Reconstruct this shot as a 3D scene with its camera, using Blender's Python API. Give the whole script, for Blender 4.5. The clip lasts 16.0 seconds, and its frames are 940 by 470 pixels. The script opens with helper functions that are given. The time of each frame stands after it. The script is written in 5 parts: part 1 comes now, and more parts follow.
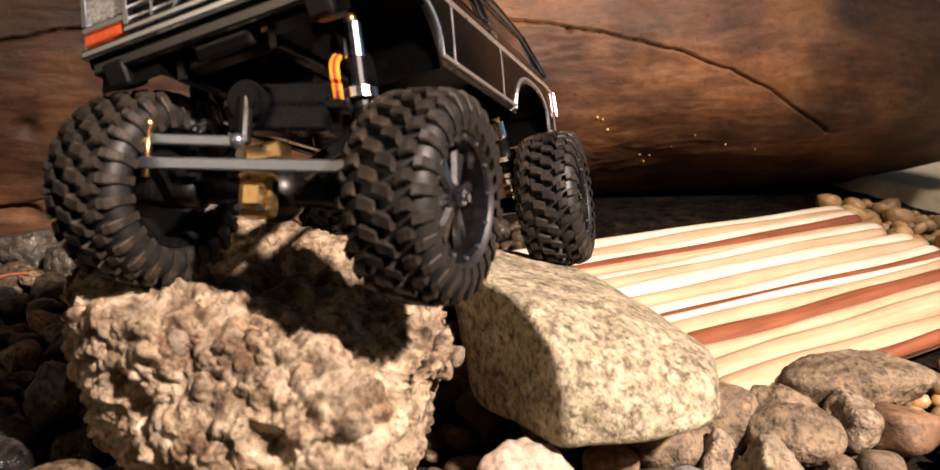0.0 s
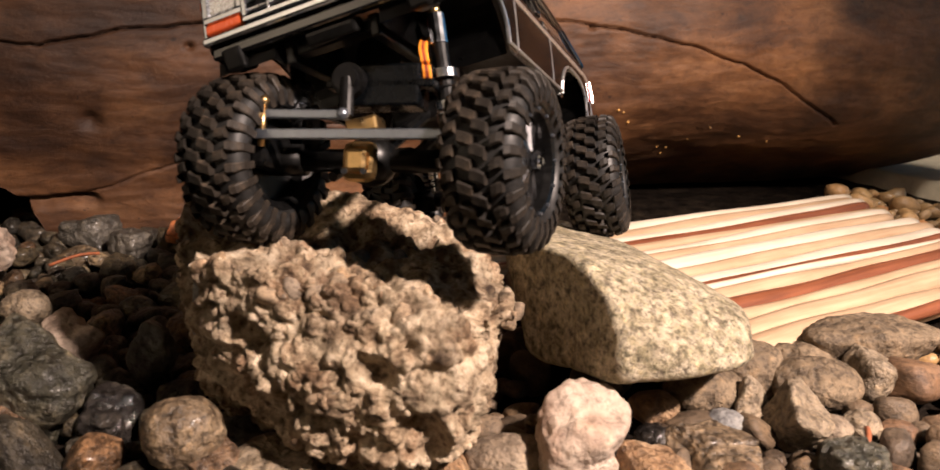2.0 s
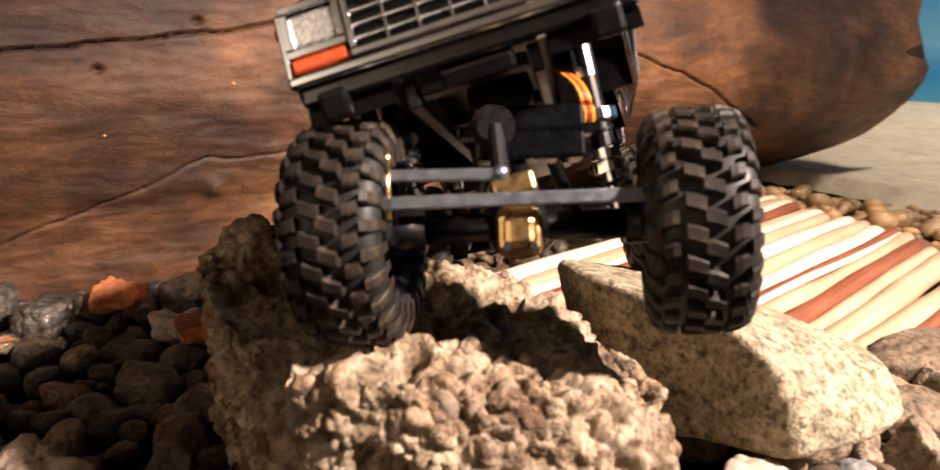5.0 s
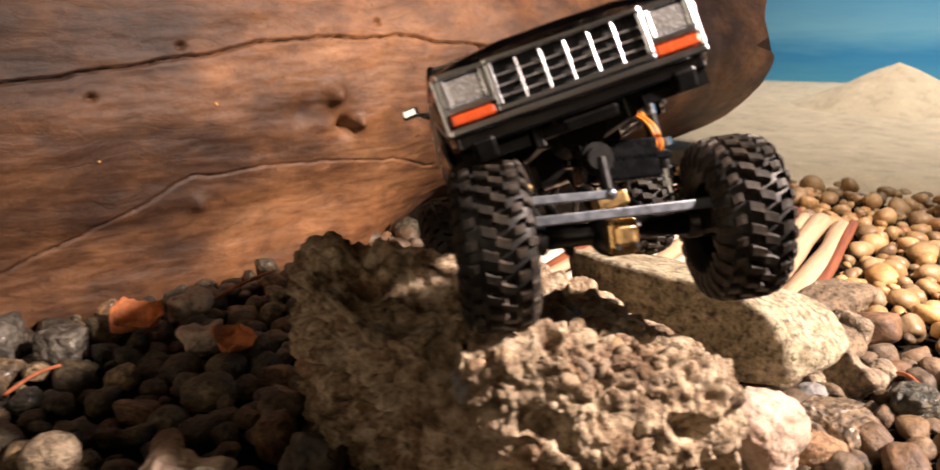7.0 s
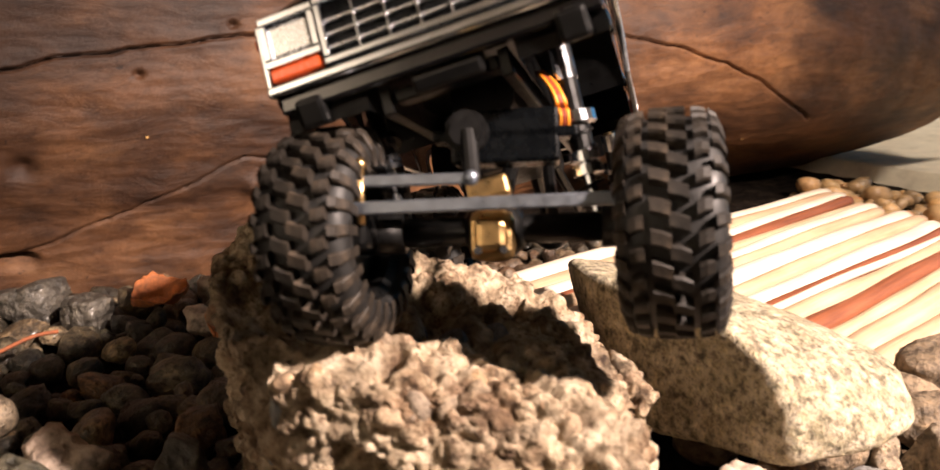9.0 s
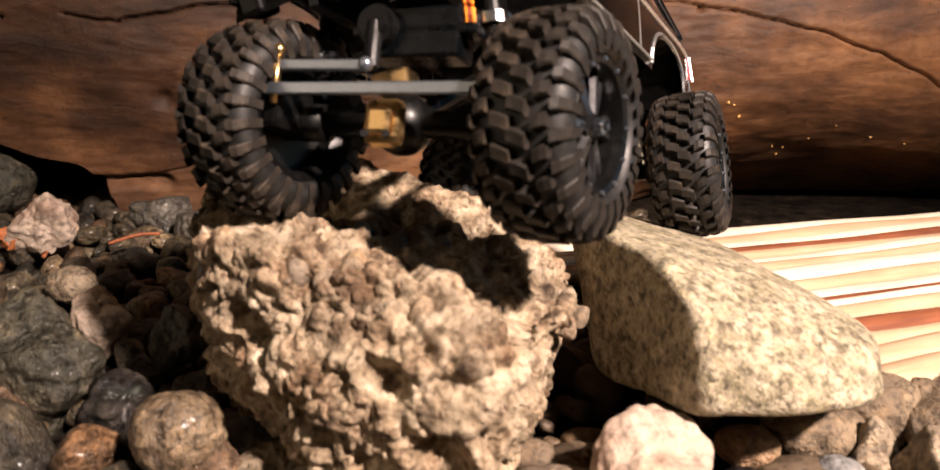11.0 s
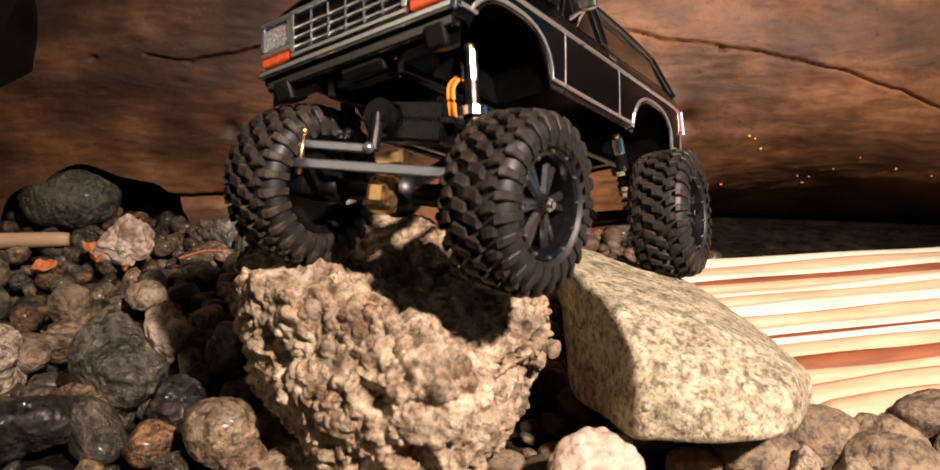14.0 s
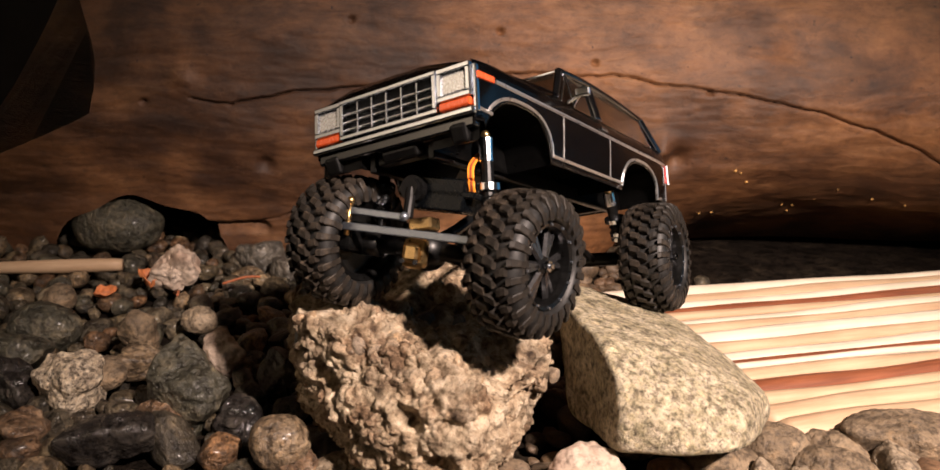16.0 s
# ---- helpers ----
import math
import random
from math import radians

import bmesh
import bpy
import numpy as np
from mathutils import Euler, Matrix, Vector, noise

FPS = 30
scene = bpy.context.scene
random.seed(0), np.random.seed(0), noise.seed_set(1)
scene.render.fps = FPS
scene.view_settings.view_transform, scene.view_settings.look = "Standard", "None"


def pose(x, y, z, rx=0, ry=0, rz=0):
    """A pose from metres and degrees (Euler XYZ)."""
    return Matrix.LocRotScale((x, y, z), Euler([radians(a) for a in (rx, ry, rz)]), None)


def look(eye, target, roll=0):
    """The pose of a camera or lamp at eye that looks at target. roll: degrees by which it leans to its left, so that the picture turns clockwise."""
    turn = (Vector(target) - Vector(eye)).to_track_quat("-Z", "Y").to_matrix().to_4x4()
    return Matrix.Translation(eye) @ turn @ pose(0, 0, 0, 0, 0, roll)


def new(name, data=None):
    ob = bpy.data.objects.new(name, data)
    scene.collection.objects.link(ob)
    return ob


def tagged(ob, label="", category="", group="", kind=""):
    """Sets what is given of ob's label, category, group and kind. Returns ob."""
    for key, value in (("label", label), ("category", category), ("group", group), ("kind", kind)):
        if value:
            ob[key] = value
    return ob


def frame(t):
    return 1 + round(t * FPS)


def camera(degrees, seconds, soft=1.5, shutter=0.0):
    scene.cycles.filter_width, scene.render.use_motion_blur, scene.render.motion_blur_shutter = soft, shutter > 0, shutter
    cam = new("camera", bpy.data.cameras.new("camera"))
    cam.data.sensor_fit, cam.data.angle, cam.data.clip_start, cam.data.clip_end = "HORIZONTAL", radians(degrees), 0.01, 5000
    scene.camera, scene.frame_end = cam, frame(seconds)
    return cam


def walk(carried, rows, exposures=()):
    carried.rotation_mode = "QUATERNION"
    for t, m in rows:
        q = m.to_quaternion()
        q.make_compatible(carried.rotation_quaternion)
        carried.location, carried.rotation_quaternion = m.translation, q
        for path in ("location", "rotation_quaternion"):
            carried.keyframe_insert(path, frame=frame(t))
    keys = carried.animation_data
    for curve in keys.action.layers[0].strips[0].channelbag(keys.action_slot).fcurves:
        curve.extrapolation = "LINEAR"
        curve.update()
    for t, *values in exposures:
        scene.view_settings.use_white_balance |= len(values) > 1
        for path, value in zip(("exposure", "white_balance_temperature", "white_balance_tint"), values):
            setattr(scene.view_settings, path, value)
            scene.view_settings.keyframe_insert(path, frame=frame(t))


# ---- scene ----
cam = camera(65.0, 16.0, shutter=0.4)
cam.data.dof.use_dof, cam.data.dof.focus_distance, cam.data.dof.aperture_fstop = True, 0.40, 18.0
PATH = [
    (0, (0.047, 0.052, 0.158), (-0.039, 1.978, -0.373), 1.6),
    (0.5, (0.049, 0.049, 0.147), (-0.031, 1.977, -0.379), 1.5),
    (1, (0.046, 0.049, 0.135), (-0.035, 1.977, -0.389), 1.4),
    (1.5, (0.04, 0.022, 0.151), (-0.045, 1.951, -0.371), 1.4),
    (2, (0.025, 0.013, 0.152), (-0.066, 1.943, -0.368), 1.3),
    (2.5, (0.013, 0.019, 0.14), (-0.088, 1.949, -0.375), 1.1),
    (3, (0.012, 0.022, 0.136), (-0.101, 1.951, -0.379), 1.1),
    (3.5, (0.014, 0.025, 0.133), (-0.109, 1.954, -0.382), 1.1),
    (4, (-0.013, 0.042, 0.138), (-0.127, 1.971, -0.38), 1.2),
    (4.5, (-0.055, 0.067, 0.152), (0.021, 2.0, -0.356), 0.9),
    (4.7, (-0.064, 0.076, 0.155), (0.132, 2.001, -0.351), 0.8),
    (6.8, (-0.1492, 0.0532, 0.1820), (0.5691, 1.8303, -0.3890), -0.93),
    (7, (-0.1723, 0.0470, 0.1842), (0.5591, 1.8233, -0.3724), -0.50),
    (7.5, (-0.2102, 0.0559, 0.2030), (0.5306, 1.8257, -0.3620), -0.47),
    (8, (-0.1782, 0.0720, 0.2071), (0.5465, 1.8474, -0.3610), -0.43),
    (8.5, (-0.1045, 0.0714, 0.1864), (0.3606, 1.9350, -0.3710), -0.75),
    (10.8, (0.0317, 0.0675, 0.1339), (-0.3105, 1.9744, -0.3624), 1.26),
    (11, (0.0401, 0.0602, 0.1329), (-0.3333, 1.9580, -0.3758), 1.67),
    (11.5, (0.0538, 0.0566, 0.1232), (-0.3512, 1.9422, -0.4062), 1.92),
    (12, (0.0816, 0.0591, 0.1271), (-0.3741, 1.9329, -0.4031), 1.79),
    (12.5, (0.0759, 0.0661, 0.1281), (-0.4151, 1.9315, -0.4004), 1.79),
    (13, (0.0711, 0.0631, 0.1381), (-0.4408, 1.9246, -0.3842), 1.77),
    (13.5, (0.0739, 0.0449, 0.1523), (-0.4620, 1.9006, -0.3664), 1.79),
    (14, (0.0782, 0.0239, 0.1648), (-0.4707, 1.8755, -0.3550), 1.81),
    (14.5, (0.0821, 0.0071, 0.1751), (-0.4734, 1.8567, -0.3446), 1.82),
    (15, (0.0878, -0.0059, 0.1841), (-0.4779, 1.8415, -0.3327), 1.77),
    (15.5, (0.0902, -0.0217, 0.1966), (-0.4774, 1.8256, -0.3185), 1.78),
    (16, (0.0895, -0.0303, 0.2027), (-0.4777, 1.8162, -0.3157), 1.84),
]
EXPOSURES = [(0.0, -0.05), (2.0, -0.27), (4.0, -0.07), (5.5, 0.5), (7.0, 0.30), (8.0, 0.60), (8.5, 0.53), (10.0, 0.16), (11.0, 0.05), (12.5, 0.02), (14.5, -0.22), (16.0, -0.33)]
walk(cam, [(t, look(eye, target, roll)) for t, eye, target, roll in PATH], EXPOSURES)

# ---- light ----
world = bpy.data.worlds.new("room_air")
scene.world = world
world.use_nodes = True
world.node_tree.nodes["Background"].inputs[0].default_value = (1.0, 0.84, 0.68, 1)
world.node_tree.nodes["Background"].inputs[1].default_value = 0.06


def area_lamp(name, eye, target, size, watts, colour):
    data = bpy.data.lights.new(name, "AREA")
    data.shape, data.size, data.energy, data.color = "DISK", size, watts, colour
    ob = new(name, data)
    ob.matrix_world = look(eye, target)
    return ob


spot = bpy.data.lights.new("work_lamp_light", "SPOT")
spot.energy, spot.color, spot.shadow_soft_size, spot.spot_size, spot.spot_blend = 151.0, (1.0, 0.785, 0.68), 0.028, radians(55), 1.0
work_lamp = new("work_lamp_light", spot)
work_lamp.matrix_world = look((0.55, -0.185, 0.73), (0.115, 0.40, 0.045))
# added unseen lamp, washes the corner walls for fill and chrome reflections
area_lamp("added_bounce_light", (-1.4, -1.0, 1.75), (-2.3, -1.6, 0.85), 0.4, 36.0, (1.0, 0.84, 0.70)).data.spread = radians(120)
# added unseen lamp that lifts the backdrop and the sand
area_lamp("added_backdrop_light", (1.0, 0.35, 1.8), (1.35, 1.0, 0.0), 0.3, 10.0, (1.0, 0.84, 0.68)).data.spread = radians(84)


# ---- materials ----
def material(name):
    m = bpy.data.materials.new(name)
    m.use_nodes = True
    nt = m.node_tree
    return m, nt, nt.nodes["Principled BSDF"]


def add(nt, kind, **inputs):
    n = nt.nodes.new(kind)
    for k, v in inputs.items():
        n.inputs[k].default_value = v
    return n


def ramp(nt, fac, stops):
    r = nt.nodes.new("ShaderNodeValToRGB")
    while len(r.color_ramp.elements) < len(stops):
        r.color_ramp.elements.new(0.5)
    for e, (p, c) in zip(r.color_ramp.elements, stops):
        e.position, e.color = p, (*c, 1)
    nt.links.new(fac, r.inputs[0])
    return r.outputs[0]


def coords(nt, scale=(1, 1, 1), rot=(0, 0, 0), loc=(0, 0, 0), source="Object"):
    tc = nt.nodes.new("ShaderNodeTexCoord")
    mp = nt.nodes.new("ShaderNodeMapping")
    mp.inputs["Scale"].default_value, mp.inputs["Rotation"].default_value, mp.inputs["Location"].default_value = scale, rot, loc
    nt.links.new(tc.outputs[source], mp.inputs[0])
    return mp.outputs[0]


def noise_tex(nt, vec, scale, detail=6.0, rough=0.6):
    n = add(nt, "ShaderNodeTexNoise", Scale=scale, Detail=detail, Roughness=rough)
    nt.links.new(vec, n.inputs["Vector"])
    return n.outputs["Fac"]


def mix(nt, a, b, fac, mode="MIX"):
    n = nt.nodes.new("ShaderNodeMix")
    n.data_type, n.blend_type = "RGBA", mode
    for sock, v in ((n.inputs[0], fac), (n.inputs[6], a), (n.inputs[7], b)):
        if isinstance(v, (int, float)):
            sock.default_value = v
        elif isinstance(v, tuple):
            sock.default_value = (*v, 1)
        else:
            nt.links.new(v, sock)
    return n.outputs[2]


def bump(nt, bsdf, height, dist, strength=1.0):
    b = add(nt, "ShaderNodeBump", Strength=strength, Distance=dist)
    nt.links.new(height, b.inputs["Height"])
    if bsdf.inputs["Normal"].is_linked:
        nt.links.new(bsdf.inputs["Normal"].links[0].from_socket, b.inputs["Normal"])
    nt.links.new(b.outputs[0], bsdf.inputs["Normal"])


def stone_material(name, base, dark, light, freq=60.0, speck=420.0, rough=0.75, relief=0.0012, speck_amount=0.5, per_object=0.0, tint=None, island=False):
    m, nt, p = material(name)
    source, pick = ("ShaderNodeNewGeometry", "Random Per Island") if island else ("ShaderNodeObjectInfo", "Random")
    v = coords(nt)
    if per_object:
        oi = nt.nodes.new(source)
        off = nt.nodes.new("ShaderNodeVectorMath")
        off.operation = "ADD"
        sc = nt.nodes.new("ShaderNodeMath")
        sc.operation = "MULTIPLY"
        sc.inputs[1].default_value = 7.0
        nt.links.new(oi.outputs[pick], sc.inputs[0])
        nt.links.new(v, off.inputs[0])
        nt.links.new(sc.outputs[0], off.inputs[1])
        v = off.outputs[0]
    big = noise_tex(nt, v, freq, 5)
    fine = noise_tex(nt, v, speck, 4, 0.7)
    col = ramp(nt, big, [(0.3, dark), (0.5, base), (0.72, light)])
    sp = ramp(nt, fine, [(0.38, (0.12, 0.11, 0.10)), (0.48, (1, 1, 1)), (0.68, (1.3, 1.25, 1.15))])
    col = mix(nt, col, sp, speck_amount, "MULTIPLY")
    stain = noise_tex(nt, v, freq * 2.6, 5, 0.65)
    col = mix(nt, col, ramp(nt, stain, [(0.38, (0.30, 0.27, 0.24)), (0.47, (0.95, 0.94, 0.92)), (0.57, (1.06, 1.04, 1.0)), (0.66, (1.6, 1.5, 1.35))]), min(1.0, speck_amount * 1.5), "MULTIPLY")
    if per_object:
        hue = ramp(nt, oi.outputs[pick], tint)
        col = mix(nt, col, hue, per_object, "MULTIPLY")
    nt.links.new(col, p.inputs["Base Color"])
    p.inputs["Roughness"].default_value = rough
    rr = ramp(nt, big, [(0.3, (rough - 0.15,) * 3), (0.7, (min(1, rough + 0.15),) * 3)])
    nt.links.new(rr, p.inputs["Roughness"])
    bump(nt, p, fine, relief)
    bump(nt, p, big, relief * 3)
    return m


PEBBLE_TINT = [(0.0, (0.58, 0.55, 0.53)), (0.2, (1.05, 0.88, 0.66)), (0.4, (0.75, 0.69, 0.61)), (0.55, (1.25, 0.98, 0.65)), (0.7, (0.5, 0.46, 0.42)), (0.85, (1.3, 1.13, 0.90)), (1.0, (0.95, 0.62, 0.42))]
M_PEBBLE = stone_material("pebble_stone", (0.150, 0.122, 0.095), (0.085, 0.07, 0.058), (0.24, 0.20, 0.155), 45, 500, 0.6, 0.0007, 0.45, 1.0, PEBBLE_TINT)
M_EMBED = stone_material("embedded_pale_pebble", (0.36, 0.30, 0.235), (0.24, 0.20, 0.16), (0.45, 0.39, 0.32), 50, 500, 0.8, 0.0007, 0.4, 0.8, PEBBLE_TINT)
M_SLATE = stone_material("blue_grey_pebble", (0.20, 0.20, 0.20), (0.13, 0.13, 0.135), (0.28, 0.28, 0.27), 60, 500, 0.6, 0.0006, 0.35)
# damp stones, their colour lowered further for shade from truck and rocks
DAMP_TINT = [(0.0, (0.42, 0.45, 0.44)), (0.15, (1.2, 1.1, 0.82)), (0.27, (0.45, 0.48, 0.48)), (0.38, (2.3, 1.95, 1.5)), (0.46, (0.62, 0.66, 0.60)), (0.58, (0.88, 0.95, 0.85)), (0.68, (1.7, 1.1, 0.7)), (0.74, (0.38, 0.40, 0.40)), (0.86, (1.35, 1.32, 1.15)), (0.93, (0.5, 0.5, 0.47)), (1.0, (2.6, 2.3, 1.8))]
M_WET = stone_material("damp_shaded_pebble_stone", (0.080, 0.068, 0.053), (0.022, 0.0195, 0.0165), (0.21, 0.174, 0.130), 85, 420, 0.40, 0.0022, 0.75, 1.0, DAMP_TINT)
M_RIVER = stone_material("polished_river_pebble", (0.42, 0.31, 0.18), (0.28, 0.22, 0.15), (0.55, 0.44, 0.30), 35, 600, 0.35, 0.0003, 0.2, 1.0, PEBBLE_TINT)
M_GRAVEL = stone_material("small_gravel_stone", (0.125, 0.10, 0.078), (0.065, 0.053, 0.045), (0.21, 0.172, 0.135), 55, 450, 0.5, 0.0008, 0.45, 1.0, PEBBLE_TINT, True)
M_DAMPGRAVEL = stone_material("small_damp_shaded_gravel_stone", (0.077, 0.066, 0.052), (0.022, 0.0195, 0.0165), (0.20, 0.168, 0.125), 75, 430, 0.42, 0.0022, 0.75, 1.0, DAMP_TINT, True)
M_RIVERBED = stone_material("small_river_gravel", (0.42, 0.31, 0.18), (0.28, 0.22, 0.15), (0.55, 0.44, 0.30), 35, 600, 0.4, 0.0003, 0.2, 1.0, PEBBLE_TINT, True)
M_GRANITE = stone_material("pale_granite", (0.37, 0.325, 0.24), (0.24, 0.21, 0.142), (0.49, 0.44, 0.345), 85, 620, 0.85, 0.0010, 0.55)
nt = M_GRANITE.node_tree
p = nt.nodes["Principled BSDF"]
blotch = noise_tex(nt, coords(nt), 270, 4, 0.62)
worn = mix(nt, p.inputs["Base Color"].links[0].from_socket, ramp(nt, blotch, [(0.33, (0.30, 0.30, 0.24)), (0.46, (0.85, 0.84, 0.74)), (0.56, (1, 1, 1)), (0.75, (1.2, 1.16, 1.1))]), 0.9, "MULTIPLY")
nt.links.new(worn, p.inputs["Base Color"])
M_WHITE = stone_material("pinkish_white_rock", (0.44, 0.35, 0.28), (0.27, 0.17, 0.12), (0.54, 0.46, 0.39), 40, 300, 0.75, 0.0009, 0.3)
M_MOTTLED = stone_material("mottled_damp_rock", (0.17, 0.125, 0.08), (0.05, 0.038, 0.028), (0.30, 0.23, 0.15), 90, 330, 0.5, 0.0012, 0.7)
M_GREY = stone_material("grey_rock", (0.085, 0.078, 0.066), (0.036, 0.034, 0.030), (0.17, 0.155, 0.13), 55, 300, 0.42, 0.0018, 0.4)
M_BROWN = stone_material("brown_rock", (0.165, 0.122, 0.078), (0.085, 0.062, 0.040), (0.26, 0.20, 0.135), 55, 330, 0.75, 0.0014, 0.5)
M_OLIVE = stone_material("grey_green_rock", (0.066, 0.064, 0.048), (0.022, 0.022, 0.017), (0.15, 0.130, 0.088), 80, 300, 0.4, 0.0020, 0.6)
M_BLACKWET = stone_material("black_wet_stone", (0.020, 0.018, 0.017), (0.010, 0.009, 0.009), (0.05, 0.045, 0.04), 60, 300, 0.14, 0.0009, 0.5)
M_RUSTY = stone_material("rusty_mottled_stone", (0.17, 0.108, 0.066), (0.05, 0.033, 0.022), (0.31, 0.22, 0.145), 110, 330, 0.36, 0.0018, 0.6)
M_BEIGE = stone_material("beige_stone", (0.27, 0.215, 0.15), (0.13, 0.10, 0.068), (0.38, 0.31, 0.23), 80, 360, 0.6, 0.0018, 0.45)
M_TAN = stone_material("tan_orange_stone", (0.30, 0.185, 0.10), (0.15, 0.085, 0.045), (0.42, 0.30, 0.19), 90, 360, 0.6, 0.0014, 0.35)
M_SANDY = stone_material("grey_beige_stone", (0.25, 0.195, 0.14), (0.15, 0.115, 0.085), (0.33, 0.27, 0.20), 50, 420, 0.7, 0.0010, 0.35)
M_SPOTTED = stone_material("pale_spotted_stone", (0.40, 0.34, 0.26), (0.20, 0.16, 0.12), (0.52, 0.46, 0.37), 150, 260, 0.7, 0.0016, 0.75)
# soil colour kept near black as shade between stones and below the log
M_SOIL = stone_material("shade_black_soil", (0.014, 0.011, 0.009), (0.007, 0.006, 0.005), (0.028, 0.022, 0.016), 30, 160, 0.9, 0.003, 0.5)
M_SOIL.node_tree.nodes["Principled BSDF"].inputs["Specular IOR Level"].default_value = 0.02
for m in (M_WET, M_DAMPGRAVEL, M_RUSTY, M_MOTTLED, M_OLIVE, M_GREY):
    m.node_tree.nodes["Principled BSDF"].inputs["Coat Weight"].default_value = 0.18
    m.node_tree.nodes["Principled BSDF"].inputs["Coat Roughness"].default_value = 0.2
M_SAND = stone_material("pale_sand", (0.60, 0.53, 0.42), (0.55, 0.48, 0.38), (0.64, 0.58, 0.47), 14, 900, 0.95, 0.0004, 0.15)
M_PAINT = stone_material("warm_white_wall_paint", (0.55, 0.50, 0.43), (0.52, 0.47, 0.40), (0.58, 0.53, 0.46), 4, 60, 0.9, 0.0005, 0.1)
# near-black in place of the room's darkness behind the log
M_WALL = stone_material("unlit_room_black", (0.014, 0.012, 0.011), (0.012, 0.010, 0.009), (0.017, 0.014, 0.012), 4, 60, 0.9, 0.0005, 0.1)


def concrete_material():
    m, nt, p = material("broken_conglomerate")
    v = coords(nt)
    big = noise_tex(nt, v, 26, 4)
    mid = noise_tex(nt, v, 120, 6, 0.62)
    fine = noise_tex(nt, v, 620, 4, 0.7)
    stain = noise_tex(nt, coords(nt, loc=(3, 1, 2)), 55, 5, 0.6)
    col = ramp(nt, mid, [(0.33, (0.105, 0.076, 0.050)), (0.43, (0.29, 0.228, 0.160)), (0.52, (0.44, 0.368, 0.274)), (0.63, (0.62, 0.54, 0.43))])
    tone = ramp(nt, big, [(0.36, (0.66, 0.62, 0.58)), (0.48, (1, 0.96, 0.90)), (0.62, (1.12, 1.08, 1.02))])
    col = mix(nt, col, tone, 1.0, "MULTIPLY")
    rust = ramp(nt, stain, [(0.39, (0.48, 0.36, 0.28)), (0.47, (1, 0.96, 0.92)), (0.56, (1, 1, 1)), (0.64, (0.82, 0.82, 0.80))])
    col = mix(nt, col, rust, 0.85, "MULTIPLY")
    sp = ramp(nt, fine, [(0.33, (0.25, 0.2, 0.17)), (0.45, (1, 1, 1))])
    col = mix(nt, col, sp, 0.6, "MULTIPLY")
    # pit noise darkens the colour as well as the bump, like shade in holes
    pits = noise_tex(nt, coords(nt, loc=(5, 2, 8)), 240, 5, 0.66)
    col = mix(nt, col, ramp(nt, pits, [(0.34, (0.30, 0.22, 0.17)), (0.43, (0.92, 0.90, 0.86)), (0.57, (1, 1, 1)), (0.68, (1.25, 1.22, 1.16))]), 0.9, "MULTIPLY")
    nt.links.new(col, p.inputs["Base Color"])
    p.inputs["Roughness"].default_value = 0.92
    bump(nt, p, pits, 0.0020)
    bump(nt, p, fine, 0.0010)
    bump(nt, p, mid, 0.0034)
    return m


M_CONCRETE = concrete_material()


